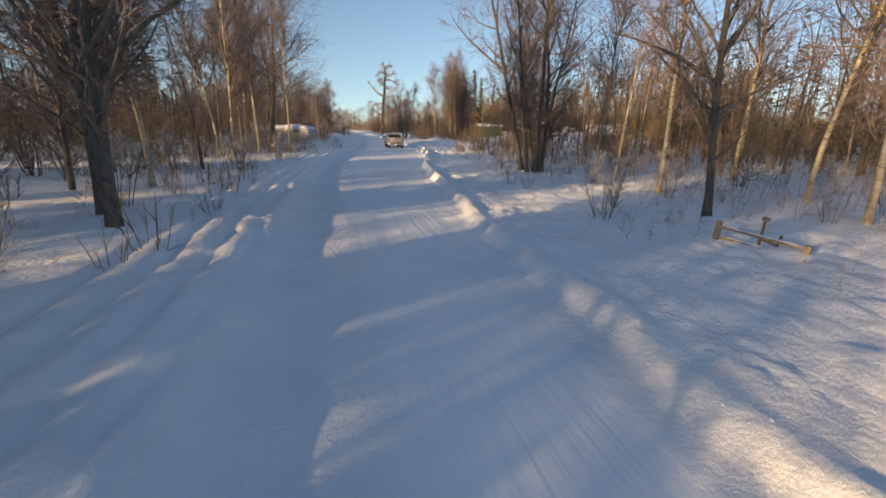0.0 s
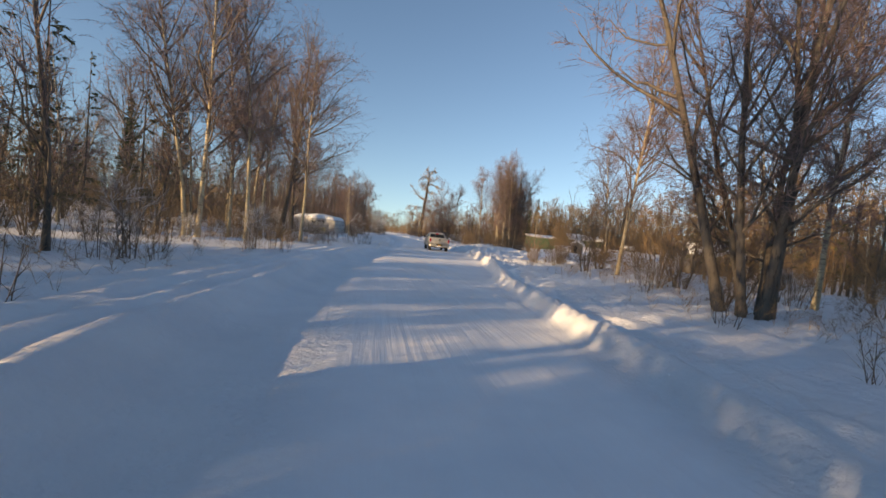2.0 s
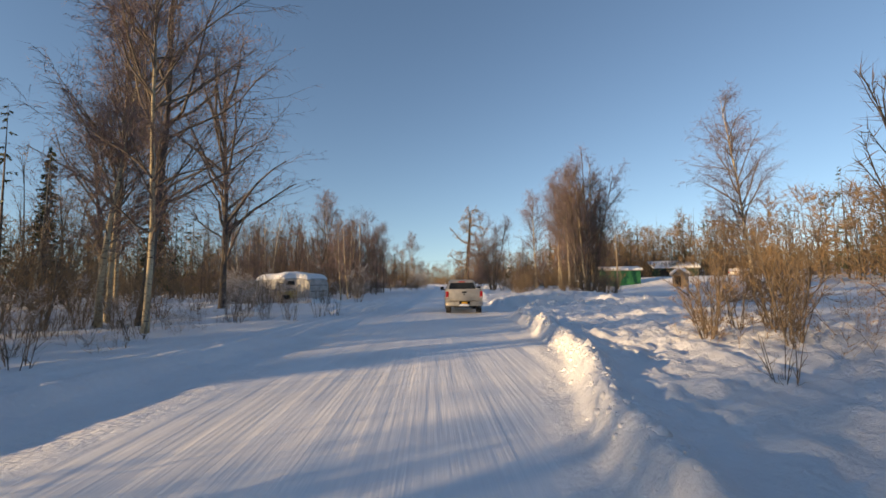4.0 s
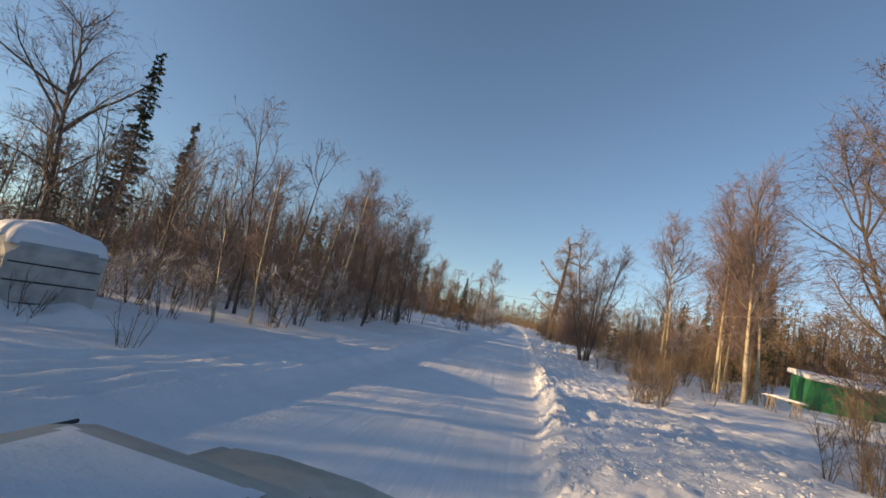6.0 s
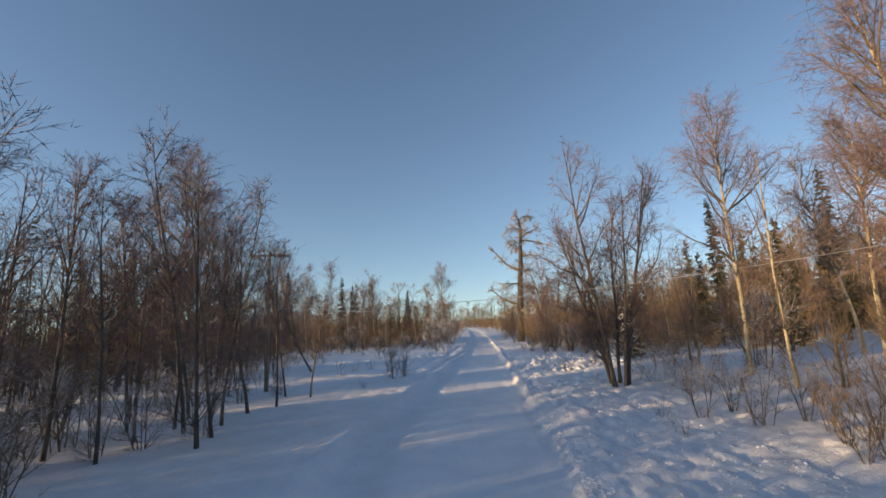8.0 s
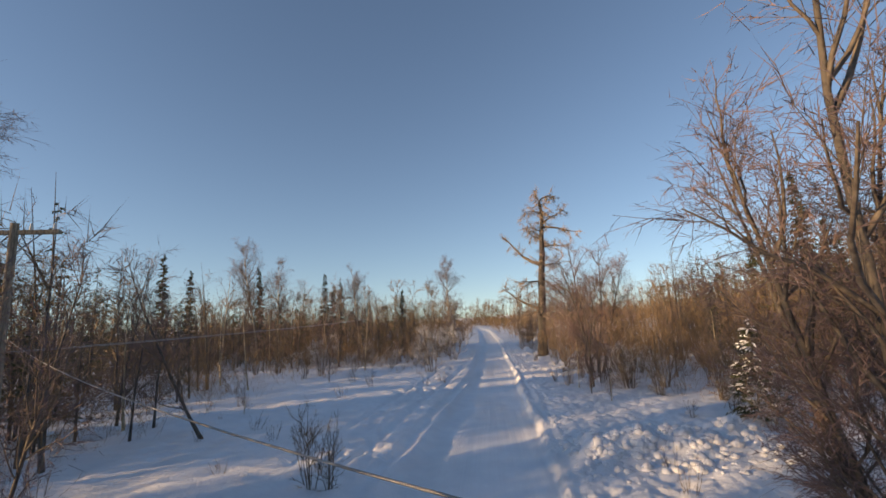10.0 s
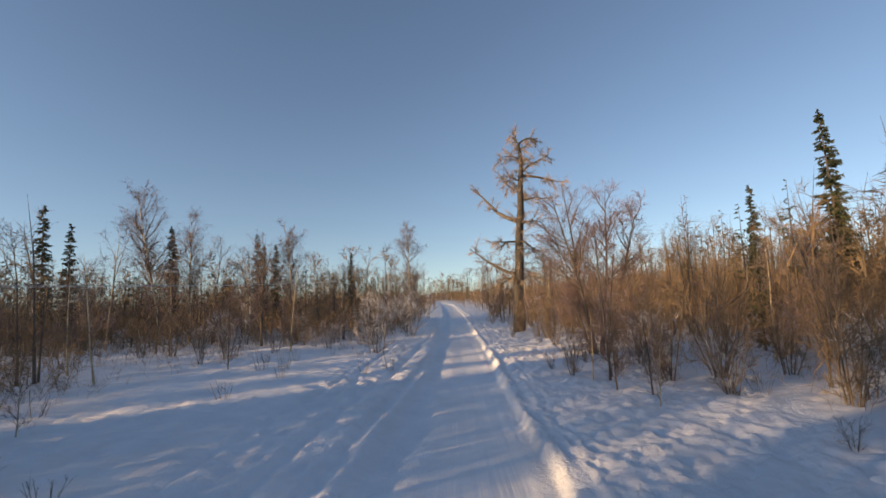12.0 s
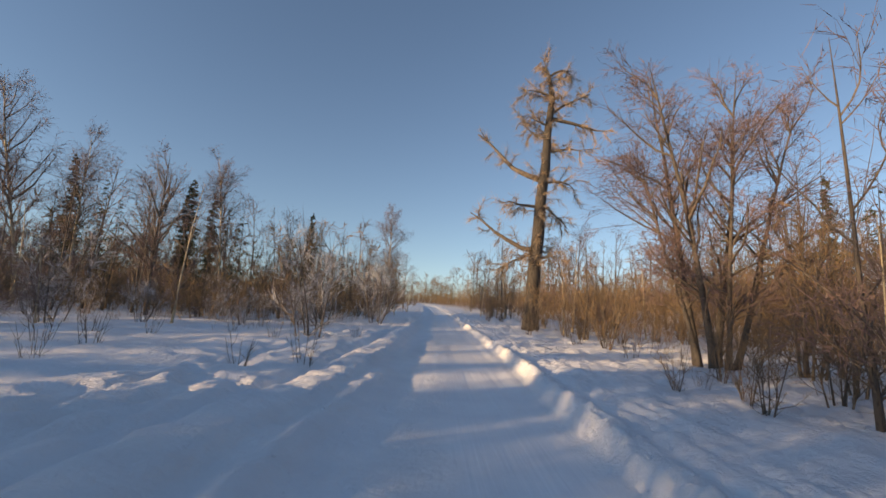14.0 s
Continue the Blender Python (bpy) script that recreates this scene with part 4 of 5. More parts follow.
def far_woods():
    """The woods that close the view on both sides and ahead, too far to tell tree from tree; some unseen ones only
    shade the road.
    """
    r = np.random.RandomState(5)
    forms = [broadleaf(13, 9, 0, 22, r, bare=0.08, slim=0.28, twig_len=2.0, twig_w=0.02, rings=4, sides=3, forks=False, fine=False) for _ in range(5)]
    forms += [broadleaf(13, 9, 0, 14, r, bare=0.08, slim=0.28, twig_len=2.0, twig_w=0.052, rings=4, sides=3, forks=False, fine=False) for _ in range(4)]
    forms += [spruce(13, r, 0.26, 0.15, sprays=10, plain=True)[:2] for _ in range(2)]
    heaps = [Heap(), Heap(), Heap()]
    packed = [[(np.concatenate(h.v), h.q, h.t) for h in form] for form in forms]
    spots = []
    # the first patch lies behind the start, unseen, and is there to block the sun
    for xs, ys, count in (((-45, -10), (-42, 3), 50), ((-30, -9), (-8, 45), 45), ((-26, -9), (97, 118), 28), ((-25, -12), (107, 117), 14), ((-70, 1), (156, 186), 250), ((30, 76), (122, 180), 170), ((34, 76), (112, 128), 60), ((57, 80), (66, 116), 80), ((28, 60), (40, 60), 60), ((-75, -17), (-60, 75), 290), ((-95, -26), (60, 180), 270), ((-60, -14), (86, 138), 110), ((27, 90), (-10, 76), 240), ((40, 120), (76, 190), 270),
                          ((-110, 2), (172, 330), 270), ((12, 120), (172, 330), 270), ((-90, 100), (330, 560), 120), ((-14, 22), (345, 400), 60)):
        done = 0
        while done < count:
            x, y = r.uniform(*xs), r.uniform(*ys)
            xl, xr = edges(y)
            if not (xl - 4.5 < x < xr + 4.5 or clearing(x, y) or glade(x, y)):
                spots.append((x, y))
                done += 1
    # unseen trees added between the lanes, to cast strips of shade over the road
    for _ in range(16):
        x, q = r.uniform(-42, -14), r.uniform(5, 9)
        spots.append((x, (q + 0.454 * x) / 0.891))
        spots.append((x + 3, (q + 8.9 - 0.9 * (q > 7) + 0.454 * x) / 0.891))
    for x, y in spots:
        k = r.randint(5) if r.rand() < (0.7 if x < -14 and y < 190 else 0.84) else 9 + r.randint(2)
        if k < 5 and (y > 182 or abs(x - 6) > 42 or (x < -18 and y > 120)):
            k = 5 + r.randint(4)
        s, a = r.uniform(0.75, 1.3), r.uniform(0, 6.28)
        if (22 < x < 36 and 62 < y < 80) or (55 < x < 67 and 98 < y < 114):
            continue
        s *= 0.62 if 140 < y < 192 and -60 < x < 3 else 0.8 if y < 180 and -60 < x < 60 else 1.0
        turn = np.array([[math.cos(a), -math.sin(a), 0], [math.sin(a), math.cos(a), 0], [0, 0, 1]]) * s
        z = ground_z(x, y)
        for j, (v, q, t) in enumerate(packed[k]):
            h = heaps[0 if j == 0 else (1 if k < 9 else 2)]
            w = v @ turn.T + [x, y, z]
            n0 = h.n
            h.v.append(w)
            h.n += len(w)
            for f in q:
                h.q.append(f + n0)
                h.qm.append(np.zeros(len(f)))
            for f in t:
                h.t.append(f + n0)
                h.tm.append(np.zeros(len(f)))
    thing = tagged(new("far_woods"), "distant mixed woods of bare birch and dark spruce", "woods", kind="stuff")
    for name, h, m in (("trunks", heaps[0], DARK_BARK), ("crowns", heaps[1], BRUSH), ("spruce_crowns", heaps[2], NEEDLES)):
        ob = tagged(new(name, h.mesh(name, [m])), kind="stuff")
        ob.parent = thing


far_woods()

# ---- things: the pickup, the old camper, sheds, gate, poles ----
def part(name, bm, mat, parent=None, label="", smooth=False):
    """Links a bmesh as one mesh object under a thing or a part."""
    me = bpy.data.meshes.new(name)
    bmesh.ops.recalc_face_normals(bm, faces=bm.faces)
    bm.to_mesh(me)
    bm.free()
    me.materials.append(mat)
    if smooth:
        me.polygons.foreach_set("use_smooth", np.ones(len(me.polygons), bool))
        me.set_sharp_from_angle(angle=radians(35))
    ob = new(name, me)
    ob.parent = parent
    if label:
        ob["label"] = label
    return ob


def box(x0, x1, y0, y1, z0, z1, bevel=0.0, segments=2):
    bm = bmesh.new()
    bmesh.ops.create_cube(bm, size=1, matrix=Matrix.Translation(((x0 + x1) / 2, (y0 + y1) / 2, (z0 + z1) / 2)) @ Matrix.Diagonal((x1 - x0, y1 - y0, z1 - z0, 1)))
    if bevel:
        bmesh.ops.bevel(bm, geom=bm.edges[:], offset=bevel, segments=segments, affect="EDGES", profile=0.5)
    return bm


def prism(outline, x0, x1, bevel=0.0):
    """An outline in y and z, drawn out from x0 to x1."""
    bm = bmesh.new()
    a = [bm.verts.new((x0, y, z)) for y, z in outline]
    b = [bm.verts.new((x1, y, z)) for y, z in outline]
    bm.faces.new(a)
    bm.faces.new(b[::-1])
    for i in range(len(outline)):
        j = (i + 1) % len(outline)
        bm.faces.new((a[i], b[i], b[j], a[j]))
    if bevel:
        edges_out = [e for e in bm.edges if abs(e.verts[0].co.x - e.verts[1].co.x) < 1e-6]
        bmesh.ops.bevel(bm, geom=edges_out, offset=bevel, segments=2, affect="EDGES")
    return bm


def loft(rings):
    """Skin over closed rings of equally many points, capped."""
    bm = bmesh.new()
    vs = [[bm.verts.new(p) for p in ring] for ring in rings]
    n = len(rings[0])
    for a, b in zip(vs, vs[1:]):
        for i in range(n):
            bm.faces.new((a[i], a[(i + 1) % n], b[(i + 1) % n], b[i]))
    bm.faces.new(vs[0][::-1])
    bm.faces.new(vs[-1])
    return bm


def lathe_x(profile, x_at, y_at, z_at, n=28):
    """A wheel-like body: profile of (x, radius) turned about the x axis."""
    return loft([[(x_at + px, y_at + r * math.cos(2 * math.pi * k / n), z_at + r * math.sin(2 * math.pi * k / n)) for k in range(n)] for px, r in profile])


def rod(a, b, r0, r1=None, sides=8):
    v, q = tubes(np.array([[a, b]], float), np.array([[r0, r0 if r1 is None else r1]]), sides)
    bm = bmesh.new()
    vs = [bm.verts.new(p) for p in v]
    for f in q:
        bm.faces.new([vs[i] for i in f])
    bm.faces.new(vs[:sides])
    bm.faces.new(vs[sides:])
    return bm


def panel(corners, thick=0.01):
    """A thin slab over four corners, standing out along its face."""
    c = [Vector(p) for p in corners]
    n = (c[1] - c[0]).cross(c[3] - c[0]).normalized() * thick
    bm = bmesh.new()
    lo, hi = [bm.verts.new(p - n) for p in c], [bm.verts.new(p + n) for p in c]
    bm.faces.new(hi)
    bm.faces.new(lo[::-1])
    for i in range(4):
        bm.faces.new((lo[i], lo[(i + 1) % 4], hi[(i + 1) % 4], hi[i]))
    bmesh.ops.bevel(bm, geom=bm.edges[:], offset=thick * 0.5, segments=1, affect="EDGES")
    return bm


def heap_of_snow(x0, x1, y0, y1, z, tall, seed, nx=26, ny=26, rim=0.0, base=-0.05, rough=0.0, lumps=1.0):
    """A lumpy blanket of snow over a rectangle, with sides."""
    r = np.random.RandomState(seed)
    gx, gy = np.linspace(0, 1, nx), np.linspace(0, 1, ny)
    xx, yy = np.meshgrid(gx, gy)
    edge = np.minimum(np.minimum(xx, 1 - xx), np.minimum(yy, 1 - yy))
    lift = 0.7 * (1 - np.exp(-edge / 0.05)) + 0.3 * np.minimum(1, edge / 0.4)
    ox, oy = r.uniform(0, 50, 2)
    px, py = x0 + xx * (x1 - x0), y0 + yy * (y1 - y0)
    hh = z + tall * lift * (0.8 + lumps * (0.25 * vnoise(px * 1.3 + ox, py * 1.3 + oy, 2) + 0.12 * vnoise(px * 3.7 + ox, py * 3.7, 4))) + rim * (1 - lift)
    hh = hh + rough * lift * (np.abs(vnoise(px * 4.3 + oy, py * 4.3, 3)) + 0.6 * np.abs(vnoise(px * 9 + ox, py * 9, 1)) - 0.2) * np.maximum(step(0.55, 0.85, xx), step(0.75, 0.95, yy))
    hh = np.where(edge <= 0, z + base, hh)
    i = np.arange(nx * ny).reshape(ny, nx)
    q = np.stack([i[:-1, :-1], i[:-1, 1:], i[1:, 1:], i[1:, :-1]], -1).reshape(-1, 4)
    return mesh_from("snow", np.stack([px, py, hh], -1).reshape(-1, 3), [q], [SNOW])


def mesh_part(name, me, parent, label=""):
    ob = new(name, me)
    ob.parent = parent
    if label:
        ob["label"] = label
    return ob


def paint_material():
    m, nt, b = material("champagne_paint", 0.38, 0.35)
    col, fac = ramp_noise(nt, 5.0, [(0.3, (0.40, 0.37, 0.32)), (0.7, (0.52, 0.49, 0.43))], detail=7)
    dust, _ = ramp_noise(nt, 1.6, [(0.42, (0, 0, 0)), (0.72, (0.55, 0.55, 0.55))], detail=8, stretch=(1, 1, 0.5))
    nt.links.new(mixed(nt, col, (0.45, 0.40, 0.33), dust), b.inputs["Base Color"])
    rg, _ = ramp_noise(nt, 2.4, [(0.3, (0.3, 0.3, 0.3)), (0.7, (0.62, 0.62, 0.62))], detail=6)
    nt.links.new(rg, b.inputs["Roughness"])
    return m


def glass_material(name="dark_glass"):
    m, nt, b = material(name, 0.06)
    col, _ = ramp_noise(nt, 2.0, [(0.3, (0.012, 0.014, 0.016)), (0.7, (0.03, 0.034, 0.036))])
    nt.links.new(col, b.inputs["Base Color"])
    b.inputs["Specular IOR Level"].default_value = 0.3
    return m


def lens_material():
    m, nt, b = material("red_lens", 0.18)
    col, fac = ramp_noise(nt, 14.0, [(0.35, (0.30, 0.008, 0.01)), (0.65, (0.48, 0.02, 0.02))])
    nt.links.new(col, b.inputs["Base Color"])
    nt.links.new(col, b.inputs["Emission Color"])
    b.inputs["Emission Strength"].default_value = 0.08
    return m


PAINT = paint_material()
BLACK = simple("black_plastic", (0.012, 0.012, 0.013), (0.03, 0.03, 0.03), 9, 0.6)
RUBBER = simple("tyre_rubber", (0.015, 0.015, 0.015), (0.05, 0.05, 0.052), 7, 0.85)
ALLOY = simple("alloy_rim", (0.32, 0.32, 0.32), (0.5, 0.5, 0.49), 8, 0.4, 0.8)
BUMPER = simple("dull_bumper", (0.36, 0.33, 0.28), (0.52, 0.49, 0.42), 5, 0.4, 0.5)
GLASS = glass_material()
RED = lens_material()
AMBER = simple("yellow_plate", (0.62, 0.33, 0.02), (0.75, 0.42, 0.04), 18, 0.5)
WOOD = simple("grey_wood", (0.14, 0.11, 0.08), (0.34, 0.27, 0.19), 5, 0.85, bump=0.4, stretch=(6, 6, 0.7))
RED_WOOD = simple("faded_orange_wood", (0.24, 0.1, 0.045), (0.36, 0.16, 0.07), 8, 0.8, bump=0.4)
GREEN = simple("green_siding", (0.012, 0.12, 0.045), (0.03, 0.2, 0.075), 3, 0.6, bump=0.25, stretch=(8, 8, 0.5))
DARK_GREEN = simple("dark_green_wall", (0.008, 0.027, 0.017), (0.018, 0.048, 0.03), 3, 0.7)
GREY_WALL = simple("weathered_boards", (0.10, 0.09, 0.08), (0.24, 0.21, 0.18), 4, 0.85, bump=0.4, stretch=(7, 7, 0.6))
TIN = simple("pale_roof_tin", (0.5, 0.48, 0.44), (0.66, 0.63, 0.58), 3, 0.5, 0.2)
CAMPER = simple("camper_panel", (0.32, 0.32, 0.31), (0.5, 0.49, 0.47), 2.2, 0.5, bump=0.1)
YELLOW = simple("faded_yellow_panel", (0.34, 0.27, 0.08), (0.5, 0.42, 0.16), 4, 0.6)
# near-black for dark parts, and for shade painted where openings are not cut
DARKNESS = simple("dark_inside", (0.008, 0.008, 0.008), (0.02, 0.018, 0.016), 5, 0.9)


def arch(y, radius, n=9):
    """Half a wheel opening, from behind to ahead, over the sill."""
    return [(y - radius * math.cos(math.pi * k / (n - 1)), 0.52 + radius * math.sin(math.pi * k / (n - 1)) * 0.86) for k in range(n)]


def pickup():
    truck = tagged(new("pickup_truck"), "dusty champagne-silver pickup truck, snow in the open bed", "pickup truck")
    # bed: outer sides with wheel openings, liner, tailgate
    for s in (-1, 1):
        outline = [(0.12, 0.56), *arch(1.12, 0.46), (2.16, 0.52), (2.16, 1.33), (0.12, 1.33)]
        side = part("bed_side", prism(outline, s * 0.80, s * 0.985, 0.03), PAINT, truck, smooth=True)
        part("rail_cap", box(min(s * .79, s * .99), max(s * .79, s * .99), 0.13, 2.15, 1.325, 1.365, 0.012), PAINT, side)
        flare = [(y, z) for y, z in arch(1.12, 0.5)] + [(y, z) for y, z in arch(1.12, 0.455)[::-1]]
        part("wheel_flare", prism(flare, s * 0.97, s * 1.02, 0.012), PAINT, side, smooth=True)
        part("liner_side", box(min(s * .74, s * .80), max(s * .74, s * .80), 0.16, 2.14, 0.72, 1.31), BLACK, side, "black bed liner")
        # cab side below the windows, with doors drawn by their gaps
        outline = [(2.22, 0.50), (3.9, 0.48), *arch(4.72, 0.46), (5.62, 0.56), (5.66, 1.0), (5.45, 1.16), (4.55, 1.24), (2.22, 1.29)]
        cab_side = part("cab_side", prism(outline, s * 0.80, s * 0.985, 0.035), PAINT, truck, smooth=True)
        for y0, y1 in ((2.34, 3.02), (3.04, 4.02)):
            door = part("door", box(min(s * .975, s * .993), max(s * .975, s * .993), y0, y1, 0.62, 1.24, 0.008), PAINT, cab_side)
            part("door_handle", box(min(s * .99, s * 1.02), max(s * .99, s * 1.02), y1 - 0.22, y1 - 0.05, 1.08, 1.12, 0.008), BLACK, door, "black door handle")
        flare = arch(4.72, 0.5) + arch(4.72, 0.455)[::-1]
        part("wheel_flare", prism(flare, s * 0.97, s * 1.02, 0.012), PAINT, cab_side, smooth=True)
        mirror = part("mirror", box(min(s * 1.06, s * 1.27), max(s * 1.06, s * 1.27), 4.08, 4.24, 1.24, 1.47, 0.05, 3), BLACK, truck, "black door mirror", True)
        part("mirror_arm", rod((s * 0.93, 4.14, 1.27), (s * 1.12, 4.15, 1.3), 0.035, 0.03), BLACK, mirror)
        lamp = part("tail_light", box(min(s * .845, s * 1.0), max(s * .845, s * 1.0), 0.075, 0.26, 0.86, 1.24, 0.03, 2), RED, truck, "red tail light", True)
        part("reversing_lens", box(min(s * .86, s * .985), max(s * .86, s * .985), 0.066, 0.1, 0.875, 0.945, 0.01), TIN, lamp, "clear reversing lens")
        for zb in (1.0, 1.12):
            part("lens_band", box(min(s * .85, s * .99), max(s * .85, s * .99), 0.068, 0.1, zb, zb + 0.012), DARKNESS, lamp)
    part("bed_floor", box(-0.78, 0.78, 0.14, 2.15, 0.66, 0.72), BLACK, truck, "black bed liner floor")
    part("bed_front", box(-0.8, 0.8, 2.10, 2.17, 0.7, 1.33), BLACK, truck, "black bed front wall")
    gate = part("tailgate", box(-0.835, 0.835, 0.085, 0.165, 0.72, 1.335, 0.022, 2), PAINT, truck, smooth=True)
    part("tailgate_cap", box(-0.83, 0.83, 0.08, 0.17, 1.325, 1.36, 0.012), PAINT, gate)
    part("tailgate_handle", box(-0.13, 0.13, 0.068, 0.1, 1.14, 1.225, 0.02, 2), BLACK, gate, "black tailgate handle")
    part("handle_lip", box(-0.1, 0.1, 0.058, 0.075, 1.185, 1.205, 0.006), BLACK, gate)
    part("badge", box(-0.035, 0.035, 0.072, 0.09, 1.03, 1.11, 0.012), BLACK, gate, "small dark badge")
    part("tailgate_crease", box(-0.8, 0.8, 0.078, 0.09, 0.8, 0.812), PAINT, gate)
    bed_snow = heap_of_snow(-0.735, 0.735, 0.17, 2.09, 1.06, 0.25, 4, 44, 54, rough=0.1, lumps=0.6)
    mesh_part("snow", bed_snow, truck, "snow heaped in the bed")
    # bumper with a notch for the plate
    for s in (-1, 1):
        part("bumper", loft([[(s * x, y, z) for y, z in ((0.02 + d, 0.44), (-0.06 + d, 0.5), (-0.07 + d, 0.66), (0.0 + d, 0.7), (0.1 + d, 0.69), (0.1 + d, 0.46))]
                             for x, d in ((0.30, 0.0), (0.7, 0.01), (0.9, 0.05), (1.0, 0.14))]), BUMPER, truck, "dull metal bumper", True)
    mid = part("bumper_step", box(-0.32, 0.32, -0.05, 0.08, 0.44, 0.5, 0.015), BUMPER, truck)
    part("plate_recess", box(-0.30, 0.30, 0.03, 0.08, 0.5, 0.69), DARKNESS, mid)
    part("number_plate", box(-0.155, 0.155, 0.008, 0.03, 0.53, 0.675, 0.006), AMBER, mid, "plain yellow number plate")
    mesh_part("snow", heap_of_snow(-0.3, 0.28, -0.07, 0.03, 0.495, 0.07, 9, 14, 6), mid, "snow caught in the bumper")
    # cab: one lofted shell, with panes let into it
    def ring(z, x, y0, y1, c):
        pts = []
        for sx, sy in ((1, 0), (1, 1), (-1, 1), (-1, 0)):
            cy, cx = (y1 if sy else y0), sx * x
            iy = -c if sy else c
            first, second = ((cx - sx * c, cy), (cx, cy + iy))
            pts += [first, second] if (sx > 0) != bool(sy) else [second, first]
        return [(px, py, z) for px, py in pts]
    shell = [ring(1.24, 0.965, 2.20, 4.58, 0.06), ring(1.30, 0.95, 2.22, 4.5, 0.06), ring(1.74, 0.775, 2.42, 3.92, 0.1), ring(1.82, 0.725, 2.5, 3.78, 0.14), ring(1.87, 0.6, 2.66, 3.6, 0.16)]
    cab = part("cab", loft(shell), PAINT, truck, smooth=True)
    pane = part("rear_window", panel([(-0.80, 2.232, 1.335), (0.80, 2.232, 1.335), (0.68, 2.398, 1.70), (-0.68, 2.398, 1.70)], 0.012), GLASS, cab, "dark rear window")
    for x in (-0.24, 0.24):
        part("window_divider", panel([(x - 0.008, 2.22, 1.335), (x + 0.008, 2.22, 1.335), (x + 0.007, 2.386, 1.70), (x - 0.007, 2.386, 1.70)], 0.006), DARKNESS, pane)
    part("windscreen", panel([(0.80, 4.475, 1.335), (-0.80, 4.475, 1.335), (-0.66, 3.955, 1.71), (0.66, 3.955, 1.71)], 0.012), GLASS, cab, "dark windscreen")
    for s in (-1, 1):
        for quad in (((2.42, 1.335), (3.0, 1.335), (2.98, 1.70), (2.56, 1.70)), ((3.08, 1.335), (4.22, 1.335), (3.8, 1.70), (3.06, 1.70))):
            pts = [(s * (0.945 - (z - 1.30) * 0.40), y, z) for y, z in quad]
            part("side_window", panel(pts if s > 0 else pts[::-1], 0.012), GLASS, cab, "dark side window")
        part("roof_gutter", rod((s * 0.70, 2.52, 1.815), (s * 0.70, 3.76, 1.815), 0.012), BLACK, cab)
    stop = part("brake_light", box(-0.20, 0.20, 2.40, 2.50, 1.725, 1.785, 0.018, 2), RED, cab, "red high brake light", True)
    mesh_part("roof_frost", heap_of_snow(-0.56, 0.56, 2.72, 3.6, 1.868, 0.012, 12, 20, 20, base=-0.004), cab, "thin frost on the roof")
    hood = [[(s * x, y, z) for s, x, z in ((-1, 0.93, 1.12 - d), (-1, 0.84, 1.22 - d), (-1, 0.4, 1.27 - d), (1, 0.4, 1.27 - d), (1, 0.84, 1.22 - d), (1, 0.93, 1.12 - d), (1, 0.9, 0.7), (-1, 0.9, 0.7))] for y, d in ((4.3, 0.0), (5.0, 0.01), (5.5, 0.06), (5.66, 0.16))]
    part("hood", loft(hood), PAINT, truck, smooth=True)
    front = part("grille", box(-0.72, 0.72, 5.62, 5.72, 0.68, 1.06, 0.03), PAINT, truck)
    for k in (-1, 1):
        part("grille_hole", box(min(k * .05, k * .62), max(k * .05, k * .62), 5.71, 5.73, 0.72, 1.0), BLACK, front)
        part("headlight", box(min(k * .72, k * .95), max(k * .72, k * .95), 5.55, 5.68, 0.82, 1.05, 0.03), TIN, front, "clear headlight")
    part("front_bumper", box(-0.98, 0.98, 5.62, 5.8, 0.44, 0.68, 0.05, 2), BUMPER, truck, smooth=True)
    part("chassis", box(-0.55, 0.55, 0.15, 5.5, 0.34, 0.6, 0.03), DARKNESS, truck, "dark underbody")
    part("axle", rod((-0.8, 1.12, 0.38), (0.8, 1.12, 0.38), 0.06), DARKNESS, truck)
    for s in (-1, 1):
        for y in (1.12, 4.72):
            tyre = part("wheel", lathe_x([(-0.13, 0.27), (-0.135, 0.345), (-0.11, 0.385), (-0.04, 0.395), (0.04, 0.395), (0.11, 0.385), (0.135, 0.345), (0.13, 0.27)], s * 0.855, y, 0.385), RUBBER, truck, "black tyre packed with snow", True)
            rim = part("rim", lathe_x([(0.02, 0.26), (0.1, 0.255), (0.085, 0.2), (0.06, 0.12), (0.095, 0.07), (0.1, 0.02)] if s > 0 else [(-0.02, 0.26), (-0.1, 0.255), (-0.085, 0.2), (-0.06, 0.12), (-0.095, 0.07), (-0.1, 0.02)], s * 0.865, y, 0.385, 20), ALLOY, tyre, "alloy rim", True)
    return truck


truck = pickup()
truck.matrix_world = pose(8.22, 58.0, ground_z(8.5, 61.2) - 0.01, 0, 0, -1.2)


